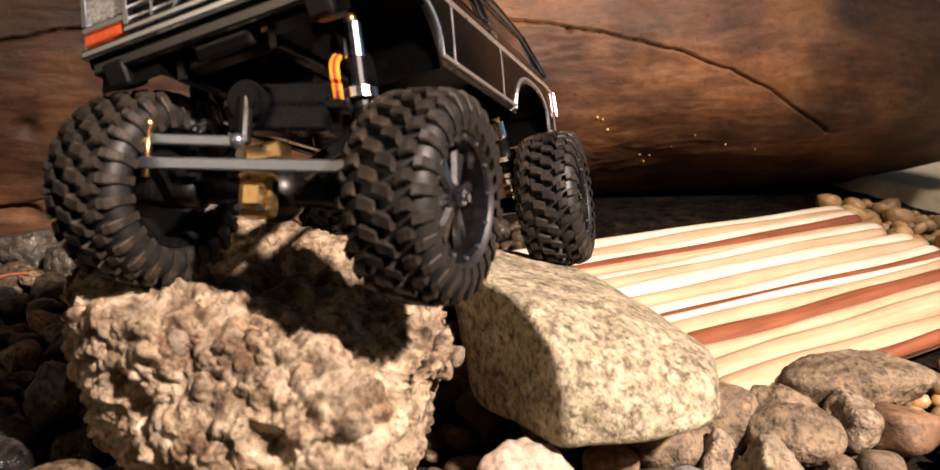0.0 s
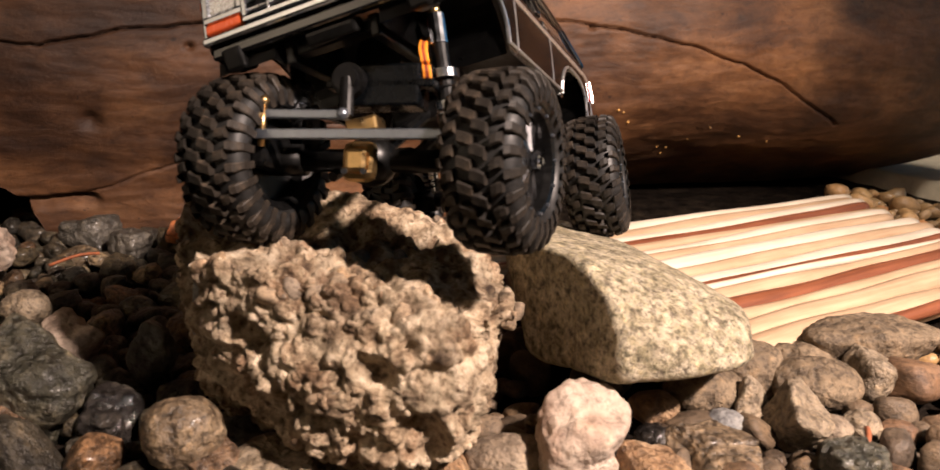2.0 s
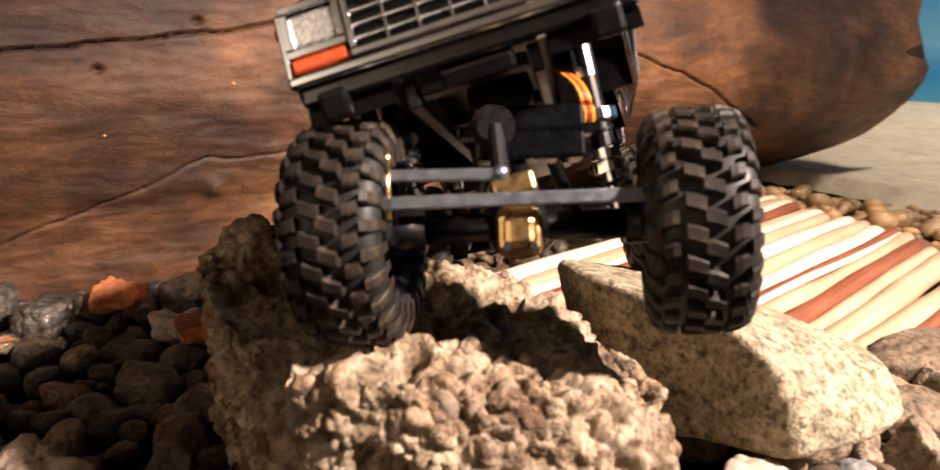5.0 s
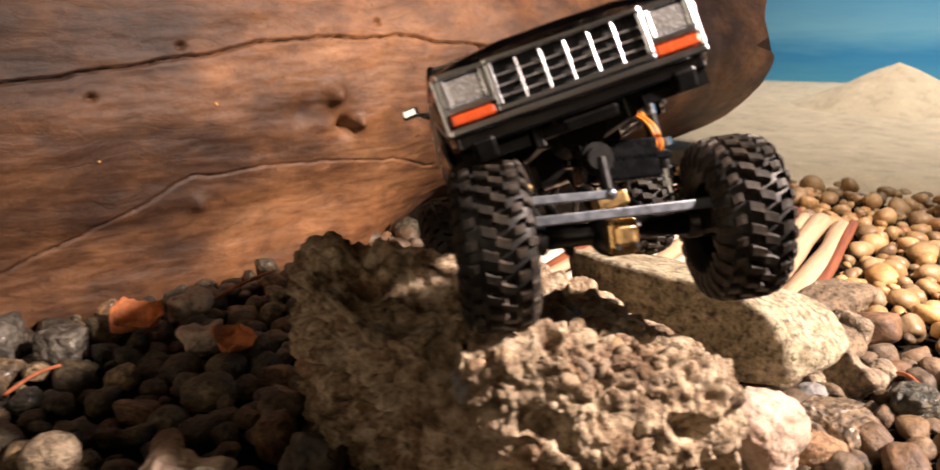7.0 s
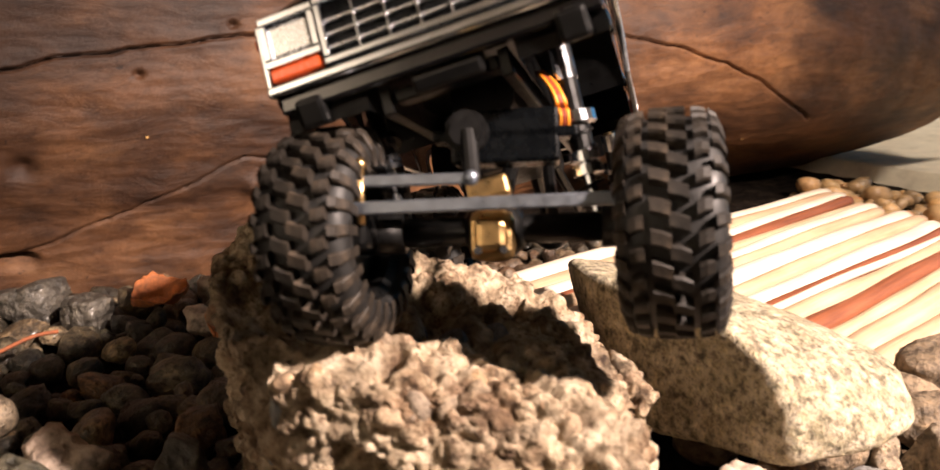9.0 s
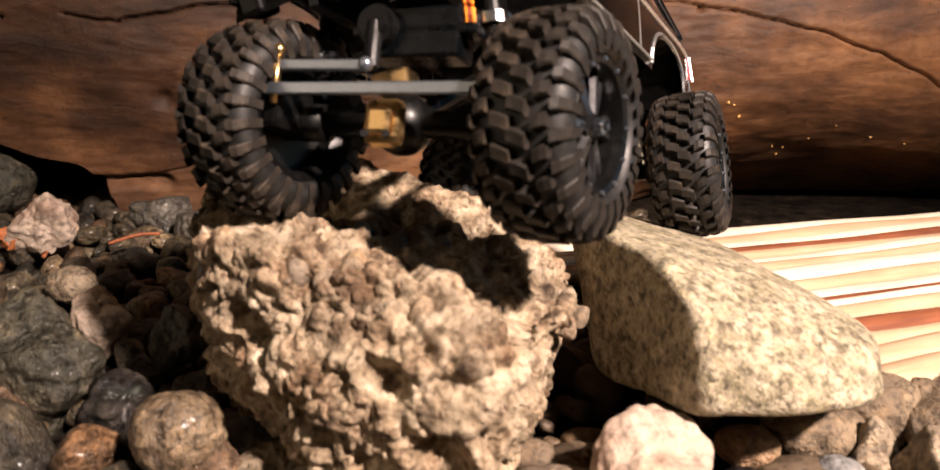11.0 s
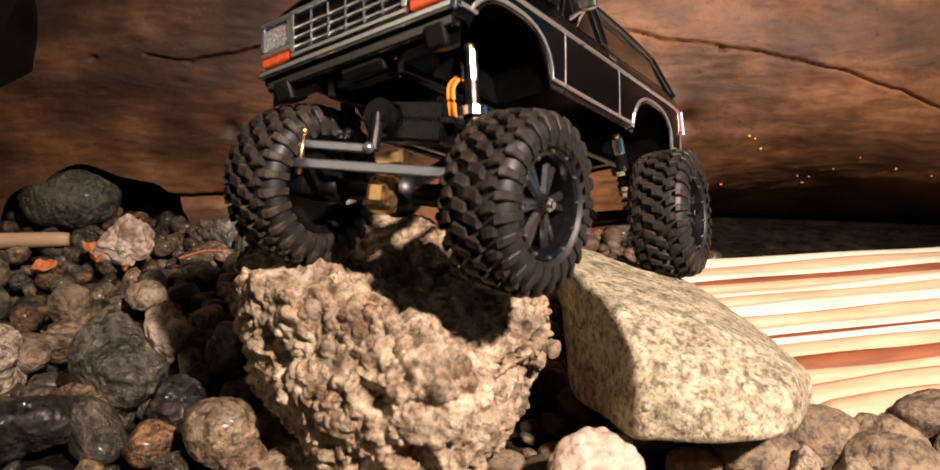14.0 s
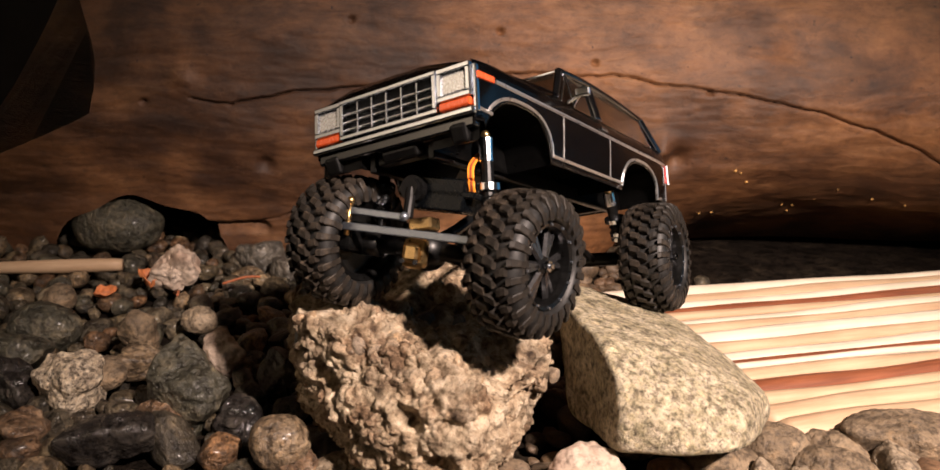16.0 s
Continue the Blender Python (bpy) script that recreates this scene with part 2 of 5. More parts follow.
def wood_material():
    m, nt, p = material("weathered_log_wood")
    warp = noise_tex(nt, coords(nt, (1.6, 4, 4)), 1.8, 4, 0.55)
    wv = nt.nodes.new("ShaderNodeVectorMath")
    wv.operation = "MULTIPLY_ADD"
    wv.inputs[1].default_value = (1.2, 5.0, 5.0)
    nt.links.new(warp, wv.inputs[0])
    nt.links.new(coords(nt, (7, 14, 14), rot=(0, radians(5), 0)), wv.inputs[2])
    grain = noise_tex(nt, wv.outputs[0], 1.5, 9, 0.72)
    wf = nt.nodes.new("ShaderNodeVectorMath")
    wf.operation = "MULTIPLY_ADD"
    wf.inputs[1].default_value = (0.4, 14, 14)
    nt.links.new(warp, wf.inputs[0])
    nt.links.new(coords(nt, (36, 130, 130), rot=(0, radians(5), 0)), wf.inputs[2])
    fine = noise_tex(nt, wf.outputs[0], 2.0, 6, 0.72)
    smoke = noise_tex(nt, coords(nt, (5.5, 8, 8), rot=(0, radians(12), 0), loc=(0.7, 0, 0.2)), 2.0, 8, 0.62)
    cloud = noise_tex(nt, coords(nt, (3, 4, 4), loc=(4.1, 2, 1.2)), 1.6, 5, 0.6)
    mottle = noise_tex(nt, coords(nt, (1, 1.3, 1.3)), 75, 6, 0.7)
    spots = noise_tex(nt, coords(nt), 150, 3, 0.6)
    col = ramp(nt, grain, [(0.32, (0.100, 0.044, 0.017)), (0.46, (0.152, 0.069, 0.0275)), (0.56, (0.188, 0.089, 0.037)), (0.70, (0.255, 0.133, 0.060))])
    dark = ramp(nt, smoke, [(0.33, (0.24, 0.21, 0.21)), (0.44, (0.58, 0.54, 0.52)), (0.55, (1, 1, 1)), (0.68, (1.25, 1.2, 1.12))])
    col = mix(nt, col, dark, 0.92, "MULTIPLY")
    wide = ramp(nt, cloud, [(0.38, (0.45, 0.41, 0.40)), (0.5, (1, 1, 1)), (0.62, (1.2, 1.15, 1.08))])
    col = mix(nt, col, wide, 1.0, "MULTIPLY")
    grit = ramp(nt, mottle, [(0.34, (0.45, 0.40, 0.38)), (0.47, (1, 1, 1)), (0.72, (1.3, 1.27, 1.2))])
    col = mix(nt, col, grit, 0.45, "MULTIPLY")
    thin = ramp(nt, fine, [(0.33, (0.45, 0.40, 0.38)), (0.46, (1, 1, 1)), (0.7, (1.12, 1.1, 1.06))])
    col = mix(nt, col, thin, 0.55, "MULTIPLY")
    # a broad darker patch on the upper left of the trunk
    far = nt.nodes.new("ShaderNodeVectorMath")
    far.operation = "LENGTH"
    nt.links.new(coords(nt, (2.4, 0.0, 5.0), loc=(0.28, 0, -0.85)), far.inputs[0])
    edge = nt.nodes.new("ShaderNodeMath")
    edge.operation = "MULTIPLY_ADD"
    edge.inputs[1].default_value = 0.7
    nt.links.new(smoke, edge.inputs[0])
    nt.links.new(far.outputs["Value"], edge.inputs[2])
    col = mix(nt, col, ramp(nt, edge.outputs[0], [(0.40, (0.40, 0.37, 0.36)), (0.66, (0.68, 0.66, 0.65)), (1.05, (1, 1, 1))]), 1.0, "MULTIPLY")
    dots = ramp(nt, spots, [(0.26, (0.18, 0.13, 0.10)), (0.31, (1, 1, 1))])
    col = mix(nt, col, dots, 0.85, "MULTIPLY")
    nt.links.new(col, p.inputs["Base Color"])
    p.inputs["Roughness"].default_value = 0.60
    bump(nt, p, fine, 0.0006)
    bump(nt, p, mottle, 0.0006)
    bump(nt, p, grain, 0.0012)
    return m


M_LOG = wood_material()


def stick_material(name, a, b, rough=0.55):
    m, nt, p = material(name)
    g = noise_tex(nt, coords(nt, (12, 220, 220)), 1.5, 6, 0.6)
    big = noise_tex(nt, coords(nt), 16, 3)
    col = mix(nt, ramp(nt, g, [(0.3, a), (0.65, b)]), ramp(nt, big, [(0.3, (0.8, 0.76, 0.72)), (0.6, (1, 1, 1))]), 0.8, "MULTIPLY")
    nt.links.new(col, p.inputs["Base Color"])
    p.inputs["Roughness"].default_value = rough
    bump(nt, p, g, 0.0005)
    return m


M_CREAM = stick_material("peeled_cream_stick", (0.41, 0.28, 0.17), (0.54, 0.39, 0.255))
M_PALE = stick_material("pale_bleached_stick", (0.60, 0.52, 0.41), (0.70, 0.62, 0.51))
M_RED = stick_material("reddish_brown_stick", (0.14, 0.042, 0.018), (0.26, 0.085, 0.036))


def plain(name, colour, rough=0.5, metal=0.0, coat=0.0, grain=0.0, freq=300.0):
    m, nt, p = material(name)
    p.inputs["Base Color"].default_value = (*colour, 1)
    p.inputs["Roughness"].default_value = rough
    p.inputs["Metallic"].default_value = metal
    p.inputs["Coat Weight"].default_value = coat
    p.inputs["Coat Roughness"].default_value = 0.04
    n = noise_tex(nt, coords(nt), freq, 4, 0.65)
    if grain:
        col = ramp(nt, n, [(0.3, tuple(c * (1 - grain) for c in colour)), (0.7, tuple(min(1, c * (1 + grain)) for c in colour))])
        nt.links.new(col, p.inputs["Base Color"])
    rr = ramp(nt, n, [(0.3, (max(0.02, rough * 0.8),) * 3), (0.7, (min(1, rough * 1.3),) * 3)])
    nt.links.new(rr, p.inputs["Roughness"])
    return m


M_BLACK = plain("glossy_black_paint", (0.003, 0.003, 0.0035), 0.16, 0, 1.0)
M_CHROME = plain("chrome", (0.76, 0.80, 0.86), 0.15, 1.0)
M_TRIM = plain("silver_trim", (0.62, 0.62, 0.62), 0.30, 0.9)
# plastic, servo and arm colours lowered to paint in the shade under the body
M_PLASTIC = plain("black_plastic", (0.0035, 0.0035, 0.0035), 0.33, 0, 0, 0.3)
M_PLASTIC.node_tree.nodes["Principled BSDF"].inputs["Specular IOR Level"].default_value = 0.3
M_SERVO = plain("dark_blue_servo_plastic", (0.002, 0.0026, 0.0033), 0.25, 0, 0, 0.3)
M_HORN = plain("dark_grey_plastic", (0.003, 0.003, 0.0032), 0.45, 0, 0, 0.3)
for m in (M_SERVO, M_HORN):
    m.node_tree.nodes["Principled BSDF"].inputs["Specular IOR Level"].default_value = 0.22
M_DARK = plain("dark_grille_void", (0.004, 0.004, 0.004), 0.8)
M_STEEL = plain("blued_steel_link", (0.29, 0.325, 0.38), 0.33, 0.9, 0, 0.1)
M_BRASS = plain("brass", (0.62, 0.42, 0.19), 0.3, 1.0, 0, 0.2)
M_AMBER = plain("amber_lens", (0.58, 0.085, 0.02), 0.25, 0, 0.6)
M_RED_LENS = plain("red_lens", (0.45, 0.02, 0.015), 0.25, 0, 0.6)
M_WIRE = plain("orange_wire", (0.85, 0.30, 0.03), 0.4)
M_WIRE2 = plain("brown_wire", (0.30, 0.05, 0.03), 0.4)
M_LEAF = plain("dry_orange_leaf", (0.45, 0.15, 0.05), 0.7, 0, 0, 0.45, 220)
M_RESIN = plain("dried_resin", (0.62, 0.36, 0.12), 0.12, 0, 1.0)
M_TWIG = plain("dry_twig", (0.32, 0.10, 0.04), 0.8, 0, 0, 0.4)


def rubber_material():
    m, nt, p = material("dusty_rubber")
    n = noise_tex(nt, coords(nt), 180, 5, 0.65)
    geo = nt.nodes.new("ShaderNodeNewGeometry")
    col = ramp(nt, n, [(0.35, (0.011, 0.0090, 0.0072)), (0.55, (0.020, 0.0162, 0.0125)), (0.75, (0.056, 0.043, 0.031))])
    worn = ramp(nt, geo.outputs["Pointiness"], [(0.47, (0.85, 0.85, 0.85)), (0.54, (1.3, 1.25, 1.2))])
    col = mix(nt, col, worn, 1.0, "MULTIPLY")
    nt.links.new(col, p.inputs["Base Color"])
    p.inputs["Roughness"].default_value = 0.58
    p.inputs["Specular IOR Level"].default_value = 0.32
    bump(nt, p, n, 0.0003)
    return m


M_RUBBER = rubber_material()
# same rubber without the dust, darkened so tread grooves look shaded
M_CARCASS = plain("groove_dark_rubber", (0.010, 0.0095, 0.009), 0.5, 0, 0, 0.3)


def glass_material(name, colour, rough):
    m, nt, p = material(name)
    p.inputs["Base Color"].default_value = (*colour, 1)
    p.inputs["Transmission Weight"].default_value = 1.0
    p.inputs["Roughness"].default_value = rough
    p.inputs["IOR"].default_value = 1.3
    return m


M_GLASS = glass_material("smoked_clear_plastic", (0.72, 0.68, 0.62), 0.03)
M_LENS = plain("clear_headlight", (0.68, 0.69, 0.70), 0.24, 0.8, 1.0, 0.35, 900)


def mural_material():
    m, nt, p = material("painted_sea_and_sky")
    tc = nt.nodes.new("ShaderNodeTexCoord")
    sep = nt.nodes.new("ShaderNodeSeparateXYZ")
    nt.links.new(tc.outputs["Object"], sep.inputs[0])
    n = noise_tex(nt, coords(nt, (3, 3, 22)), 2.0, 5)
    add_n = nt.nodes.new("ShaderNodeMath")
    add_n.operation = "MULTIPLY_ADD"
    add_n.inputs[1].default_value = 0.06
    nt.links.new(n, add_n.inputs[0])
    nt.links.new(sep.outputs["Z"], add_n.inputs[2])
    col = ramp(nt, add_n.outputs[0], [(0.02, (0.50, 0.44, 0.36)), (0.035, (0.20, 0.40, 0.54)), (0.06, (0.08, 0.36, 0.62)), (0.13, (0.03, 0.26, 0.60)), (0.19, (0.16, 0.46, 0.74)), (0.32, (0.04, 0.27, 0.64))])
    nt.links.new(col, p.inputs["Base Color"])
    p.inputs["Roughness"].default_value = 0.8
    return m


M_MURAL = mural_material()


# ---- mesh tools ----
def smooth(me, on=True):
    me.polygons.foreach_set("use_smooth", [on] * len(me.polygons))
    return me


def to_mesh(name, bm, mat, soft=False):
    me = bpy.data.meshes.new(name)
    bmesh.ops.recalc_face_normals(bm, faces=bm.faces)
    bm.to_mesh(me)
    bm.free()
    me.materials.append(mat)
    return smooth(me, soft)


def part(name, bm, mat, parent, label="", soft=False):
    ob = new(name, to_mesh(name, bm, mat, soft))
    ob.parent = parent
    if label:
        tagged(ob, label)
    return ob


def raw_mesh(name, verts, faces, mat, soft=True):
    me = bpy.data.meshes.new(name)
    me.from_pydata([tuple(v) for v in verts], [], [tuple(f) for f in faces])
    me.materials.append(mat)
    me.update()
    return smooth(me, soft)


def box(bm, size, m=Matrix(), bevel=0.0):
    r = bmesh.ops.create_cube(bm, size=1.0, matrix=m @ Matrix.Diagonal((*size, 1)))
    if bevel:
        es = list({e for v in r["verts"] for e in v.link_edges})
        bmesh.ops.bevel(bm, geom=es, offset=bevel, segments=2, affect="EDGES", profile=0.5)


def rod(bm, a, b, r, seg=12, r2=None):
    a, b = Vector(a), Vector(b)
    d = b - a
    m = Matrix.Translation((a + b) / 2) @ d.to_track_quat("Z", "Y").to_matrix().to_4x4()
    bmesh.ops.create_cone(bm, cap_ends=True, segments=seg, radius1=r, radius2=r if r2 is None else r2, depth=d.length, matrix=m)


def ball(bm, c, r, seg=10):
    bmesh.ops.create_uvsphere(bm, u_segments=seg, v_segments=max(6, seg // 2), radius=r, matrix=Matrix.Translation(c))


def tube(bm, pts, r, seg=8):
    rings = []
    pts = [Vector(p) for p in pts]
    for i, p in enumerate(pts):
        d = (pts[min(i + 1, len(pts) - 1)] - pts[max(i - 1, 0)]).normalized()
        q = d.to_track_quat("Z", "Y")
        rings.append([bm.verts.new(p + q @ Vector((r * math.cos(k * math.tau / seg), r * math.sin(k * math.tau / seg), 0))) for k in range(seg)])
    for a, b in zip(rings, rings[1:]):
        for k in range(seg):
            bm.faces.new((a[k], a[(k + 1) % seg], b[(k + 1) % seg], b[k]))
    bm.faces.new(rings[0][::-1])
    bm.faces.new(rings[-1])


def curve_points(pts, n):
    """Points along a smooth line through a few."""
    pts = [Vector(p) for p in pts]
    out = []
    for i in range(n):
        u = i / (n - 1) * (len(pts) - 1)
        k = min(int(u), len(pts) - 2)
        f = u - k
        p0, p1, p2, p3 = pts[max(k - 1, 0)], pts[k], pts[k + 1], pts[min(k + 2, len(pts) - 1)]
        out.append(0.5 * (2 * p1 + (p2 - p0) * f + (2 * p0 - 5 * p1 + 4 * p2 - p3) * f * f + (3 * p1 - p0 - 3 * p2 + p3) * f**3))
    return out


def sphere_dirs(level):
    bm = bmesh.new()
    bmesh.ops.create_icosphere(bm, subdivisions=level, radius=1.0)
    v = np.array([x.co[:] for x in bm.verts])
    f = [[x.index for x in face.verts] for face in bm.faces]
    bm.free()
    return v / np.linalg.norm(v, axis=1)[:, None], f


def soft_hull(dirs, planes, power):
    """Distances from the middle of a rounded, many-sided block to its skin."""
    total = np.zeros(len(dirs))
    for (a, b, c), h in planes:
        n = np.array((a, b, c)) / np.linalg.norm((a, b, c))
        total += (np.clip(dirs @ n, 0, None) / h) ** power
    return total ** (-1 / power)


def rough_skin(co, steps):
    """Noise along the skin: steps of (frequency, height)."""
    out = np.zeros(len(co))
    for freq, high in steps:
        out += high * np.array([noise.noise(Vector(c) * freq) for c in co])
    return out


def pebble_mesh(name, rng, level, mat, angular):
    dirs, faces = sphere_dirs(level)
    planes = [(rng.normal(size=3), rng.uniform(0.8, 1.05)) for _ in range(14)]
    planes += [((s * (i == 0), s * (i == 1), s * (i == 2)), 1.0) for s in (1, -1) for i in range(3)]
    co = dirs * soft_hull(dirs, planes, 18 if angular else 6)[:, None]
    off = rng.uniform(0, 50, 3)
    co *= 1 + rough_skin(co + off, ((1.2, 0.12), (3.0, 0.07 if angular else 0.03), (7.0, 0.03 if angular else 0.006)))[:, None]
    co *= 0.01 / np.abs(co).max()
    return raw_mesh(name, co, faces, mat)

# ---- the setting: ground, sand, walls, painted backdrop ----
AX = Vector((0.9416, 0.3367, 0))    # along the log
FACE = Vector((0.3367, -0.9416, 0))  # out of the log's front
LOG0 = Vector((-0.157, 0.588, 0))
STICK = Vector((0.829, 0.559, 0))    # along the sticks
CROSS = Vector((-0.559, 0.829, 0))


def along(x, y):
    return x * STICK.x + y * STICK.y


def ground_height(x, y):
    return -0.014 + 0.004 * noise.noise(Vector((x * 9, y * 9, 0))) + 0.002 * noise.noise(Vector((x * 31, y * 31, 3)))


def sheet(name, x0, x1, y0, y1, nx, ny, height, mat):
    vs = [(x0 + (x1 - x0) * i / nx, y0 + (y1 - y0) * j / ny) for j in range(ny + 1) for i in range(nx + 1)]
    fs = [(j * (nx + 1) + i, j * (nx + 1) + i + 1, (j + 1) * (nx + 1) + i + 1, (j + 1) * (nx + 1) + i) for j in range(ny) for i in range(nx)]
    return new(name, raw_mesh(name, [(x, y, height(x, y)) for x, y in vs], fs, mat))


tagged(sheet("ground", -2.4, 2.6, -2.2, 2.8, 170, 170, ground_height, M_SOIL), "soil under the gravel, coloured near black for shade", "ground", kind="structure")


def sand_height(x, y):
    u = along(x, y)
    rel = Vector((x, y, 0)) - LOG0
    # sand sunk here so the black soil shows as shade beneath the log
    if rel.dot(FACE) < 0.05 and rel.dot(AX) < 0.70:
        return -0.03
    z = -0.02 + 0.026 * min(1, max(0, (u - 0.78) / 0.08)) + 0.03 * min(1, max(0, (u - 0.86) / 1.0))
    return z + 0.004 * noise.noise(Vector((x * 6, y * 6, 1))) + 0.001 * noise.noise(Vector((x * 40, y * 40, 1)))


def sand_patch():
    n = 90
    vs, fs = [], []
    for j in range(n + 1):
        for i in range(n + 1):
            q = STICK * (0.78 + 1.09 * i / n) + CROSS * (-1.3 + 2.0 * j / n)
            vs.append((q.x, q.y, sand_height(q.x, q.y)))
    for j in range(n):
        for i in range(n):
            a = j * (n + 1) + i
            fs.append((a, a + 1, a + n + 2, a + n + 1))
    return new("sand_ground", raw_mesh("sand_ground", vs, fs, M_SAND))


tagged(sand_patch(), "smooth pale beige sand behind the river pebbles", "sand", kind="structure")


def mound():
    n = 64
    vs, fs = [], []
    for j in range(n + 1):
        for i in range(n + 1):
            x, y = -1 + 2 * i / n, -1 + 2 * j / n
            r = math.hypot(x, y)
            h = max(0.0, 1 - r) ** 1.05 + 0.10 * noise.noise(Vector((x * 3, y * 3, 5))) * max(0, 1 - r)
            vs.append((x * 0.20, y * 0.15, 0.088 * h - 0.006))
    for j in range(n):
        for i in range(n):
            a = j * (n + 1) + i
            fs.append((a, a + 1, a + n + 2, a + n + 1))
    ob = new("sand_mound", raw_mesh("sand_mound", vs, fs, M_SAND))
    q = Vector((1.09, 1.03))
    ob.location = (q.x, q.y, sand_height(q.x, q.y))
    ob.rotation_euler = (0, 0, radians(-50))
    return ob


tagged(mound(), "pale heap of dry sand on the sand bed", "sand heap")


def slab(name, size, m, mat, label, kind="structure"):
    bm = bmesh.new()
    box(bm, size)
    ob = new(name, to_mesh(name, bm, mat))
    ob.matrix_world = m
    return tagged(ob, label, "wall", kind=kind)


backdrop_turn = math.degrees(math.atan2(STICK.y, STICK.x)) - 90
q = STICK * 1.88 + CROSS * -0.25
slab("backdrop", (2.6, 0.02, 1.6), pose(q.x, q.y, 0, 0, 0, backdrop_turn), M_MURAL, "painted backdrop of blue sea and sky")
# wall coloured black so that the room behind the log looks unlit
slab("wall_north", (5.4, 0.1, 2.6), pose(0, 2.8, 1.2), M_WALL, "dark plain wall, blackened as the unlit room")
# unseen pale walls and ceiling, added to bounce light and reflect in the chrome
slab("wall_south", (5.4, 0.1, 2.6), pose(0, -2.2, 1.2), M_PAINT, "unseen warm white plain wall, added for bounce light")
slab("wall_west", (0.1, 5.4, 2.6), pose(-2.4, 0.3, 1.2), M_PAINT, "unseen warm white plain wall, added for bounce light")
# added screen: its black colour replaces the dark void left of the log
slab("backdrop_drape", (1.6, 0.02, 1.3), pose(-0.95, 0.95, 0.6, 0, 0, 35), M_WALL, "added black screen standing in for the unlit room behind the log")
slab("wall_east", (0.1, 5.4, 2.6), pose(2.6, 0.3, 1.2), M_PAINT, "unseen warm white plain wall, added for bounce light")
slab("ceiling", (5.4, 5.4, 0.1), pose(0.1, 0.3, 2.45), M_PAINT, "unseen warm white plain ceiling, added for bounce light")


# ---- the log ----
def seg_dist(p, a, b):
    ax, ay = b[0] - a[0], b[1] - a[1]
    t = np.clip(((p[:, 0] - a[0]) * ax + (p[:, 1] - a[1]) * ay) / (ax * ax + ay * ay), 0, 1)
    return np.hypot(p[:, 0] - a[0] - t * ax, p[:, 1] - a[1] - t * ay), t


def log_trunk():
    R, ZC = 0.26, 0.15
    S = np.concatenate([np.linspace(-0.46, 0.84, 651)])
    ang = np.concatenate([np.linspace(-0.66, 0.45, 250), np.linspace(0.47, 3.8, 60)])
    n, m = len(S), len(ang)
    s, a = np.meshgrid(S, ang, indexing="ij")
    s, a = s.ravel(), a.ravel()
    z0 = ZC + R * np.sin(a)
    # ends: uneven, the right one notched
    right = 0.812 + 0.012 * np.sin(z0 * 60) - 0.05 * np.clip((0.10 - z0) / 0.1, 0, 1) ** 2 * 2 - 0.045 * np.exp(-((z0 - 0.150) / 0.007) ** 2)
    left = -0.280 - 0.14 * np.clip((0.128 - z0) / 0.06, 0, 1) ** 1.2 + 0.006 * np.sin(z0 * 45)
    s = np.clip(s, left, right)
    arch_top = np.clip(1 - (np.abs(s + 0.256) / 0.092) ** 2.4, 0, 1) ** 0.5 * 0.098 - 0.05 + 0.004 * np.sin(s * 90)
    low = np.where(np.abs(s + 0.256) < 0.092, arch_top, -0.05)
    a2 = np.where(a < 0.2, np.maximum(a, np.arcsin(np.clip((low - ZC) / R, -1, 1))), a)
    co = np.stack([s, a2 * 0, a2 * 0], 1)
    base = np.stack([s, np.cos(a2) * R, ZC + np.sin(a2) * R], 1)
    disp = rough_skin(base * (0.35, 1, 1), ((7, 0.012), (18, 0.004)))
    disp += rough_skin(base * (0.3, 1, 1), ((70, 0.0011), (200, 0.0005)))
    front = np.stack([base[:, 0], base[:, 2]], 1)
    wander = rough_skin(np.stack([s * 25, s * 0, s * 0 + 3], 1), ((1, 0.004), (4, 0.0012)))
    front[:, 1] += wander
    for line, wide, deep in (
        (((-0.195, 0.143), (-0.16, 0.139), (-0.11, 0.150), (-0.02, 0.160), (0.06, 0.171), (0.122, 0.174), (0.20, 0.171), (0.29, 0.160), (0.36, 0.148), (0.43, 0.127), (0.50, 0.097), (0.545, 0.074)), 0.0008, 0.0062),
        (((-0.16, 0.024), (-0.09, 0.047), (-0.04, 0.065), (0.0, 0.082), (0.055, 0.081), (0.14, 0.077), (0.224, 0.060)), 0.0007, 0.0020),
        (((-0.20, 0.022), (-0.14, 0.024)), 0.004, 0.010),
    ):
        for p, q in zip(line, line[1:]):
            d, _ = seg_dist(front, p, q)
            disp -= deep * np.exp(-((d / wide) ** 2)) * (a2 < 0.9)
    for sx, sz, r, h in ((0.114, 0.131, 0.008, 0.012), (0.124, 0.105, 0.007, -0.012), (0.136, 0.109, 0.005, 0.008), (0.150, 0.118, 0.020, 0.005), (0.085, 0.118, 0.010, -0.004), (0.222, 0.112, 0.012, 0.014), (0.240, 0.100, 0.010, -0.009), (0.004, 0.061, 0.006, 0.004), (-0.133, 0.085, 0.007, -0.005), (-0.20, 0.16, 0.010, 0.004), (0.34, 0.20, 0.02, -0.004)):
        d = np.hypot(front[:, 0] - sx, front[:, 1] - sz)
        disp += h * np.exp(-((d / r) ** 2)) * (a2 < 0.9)
    for sx, sz in ((0.262, 0.161), (-0.055, 0.215), (0.001, 0.170), (-0.06, 0.140), (-0.236, 0.139), (0.16, 0.184), (0.075, 0.208), (0.125, 0.102)):
        d = np.hypot(front[:, 0] - sx, front[:, 1] - wander - sz)
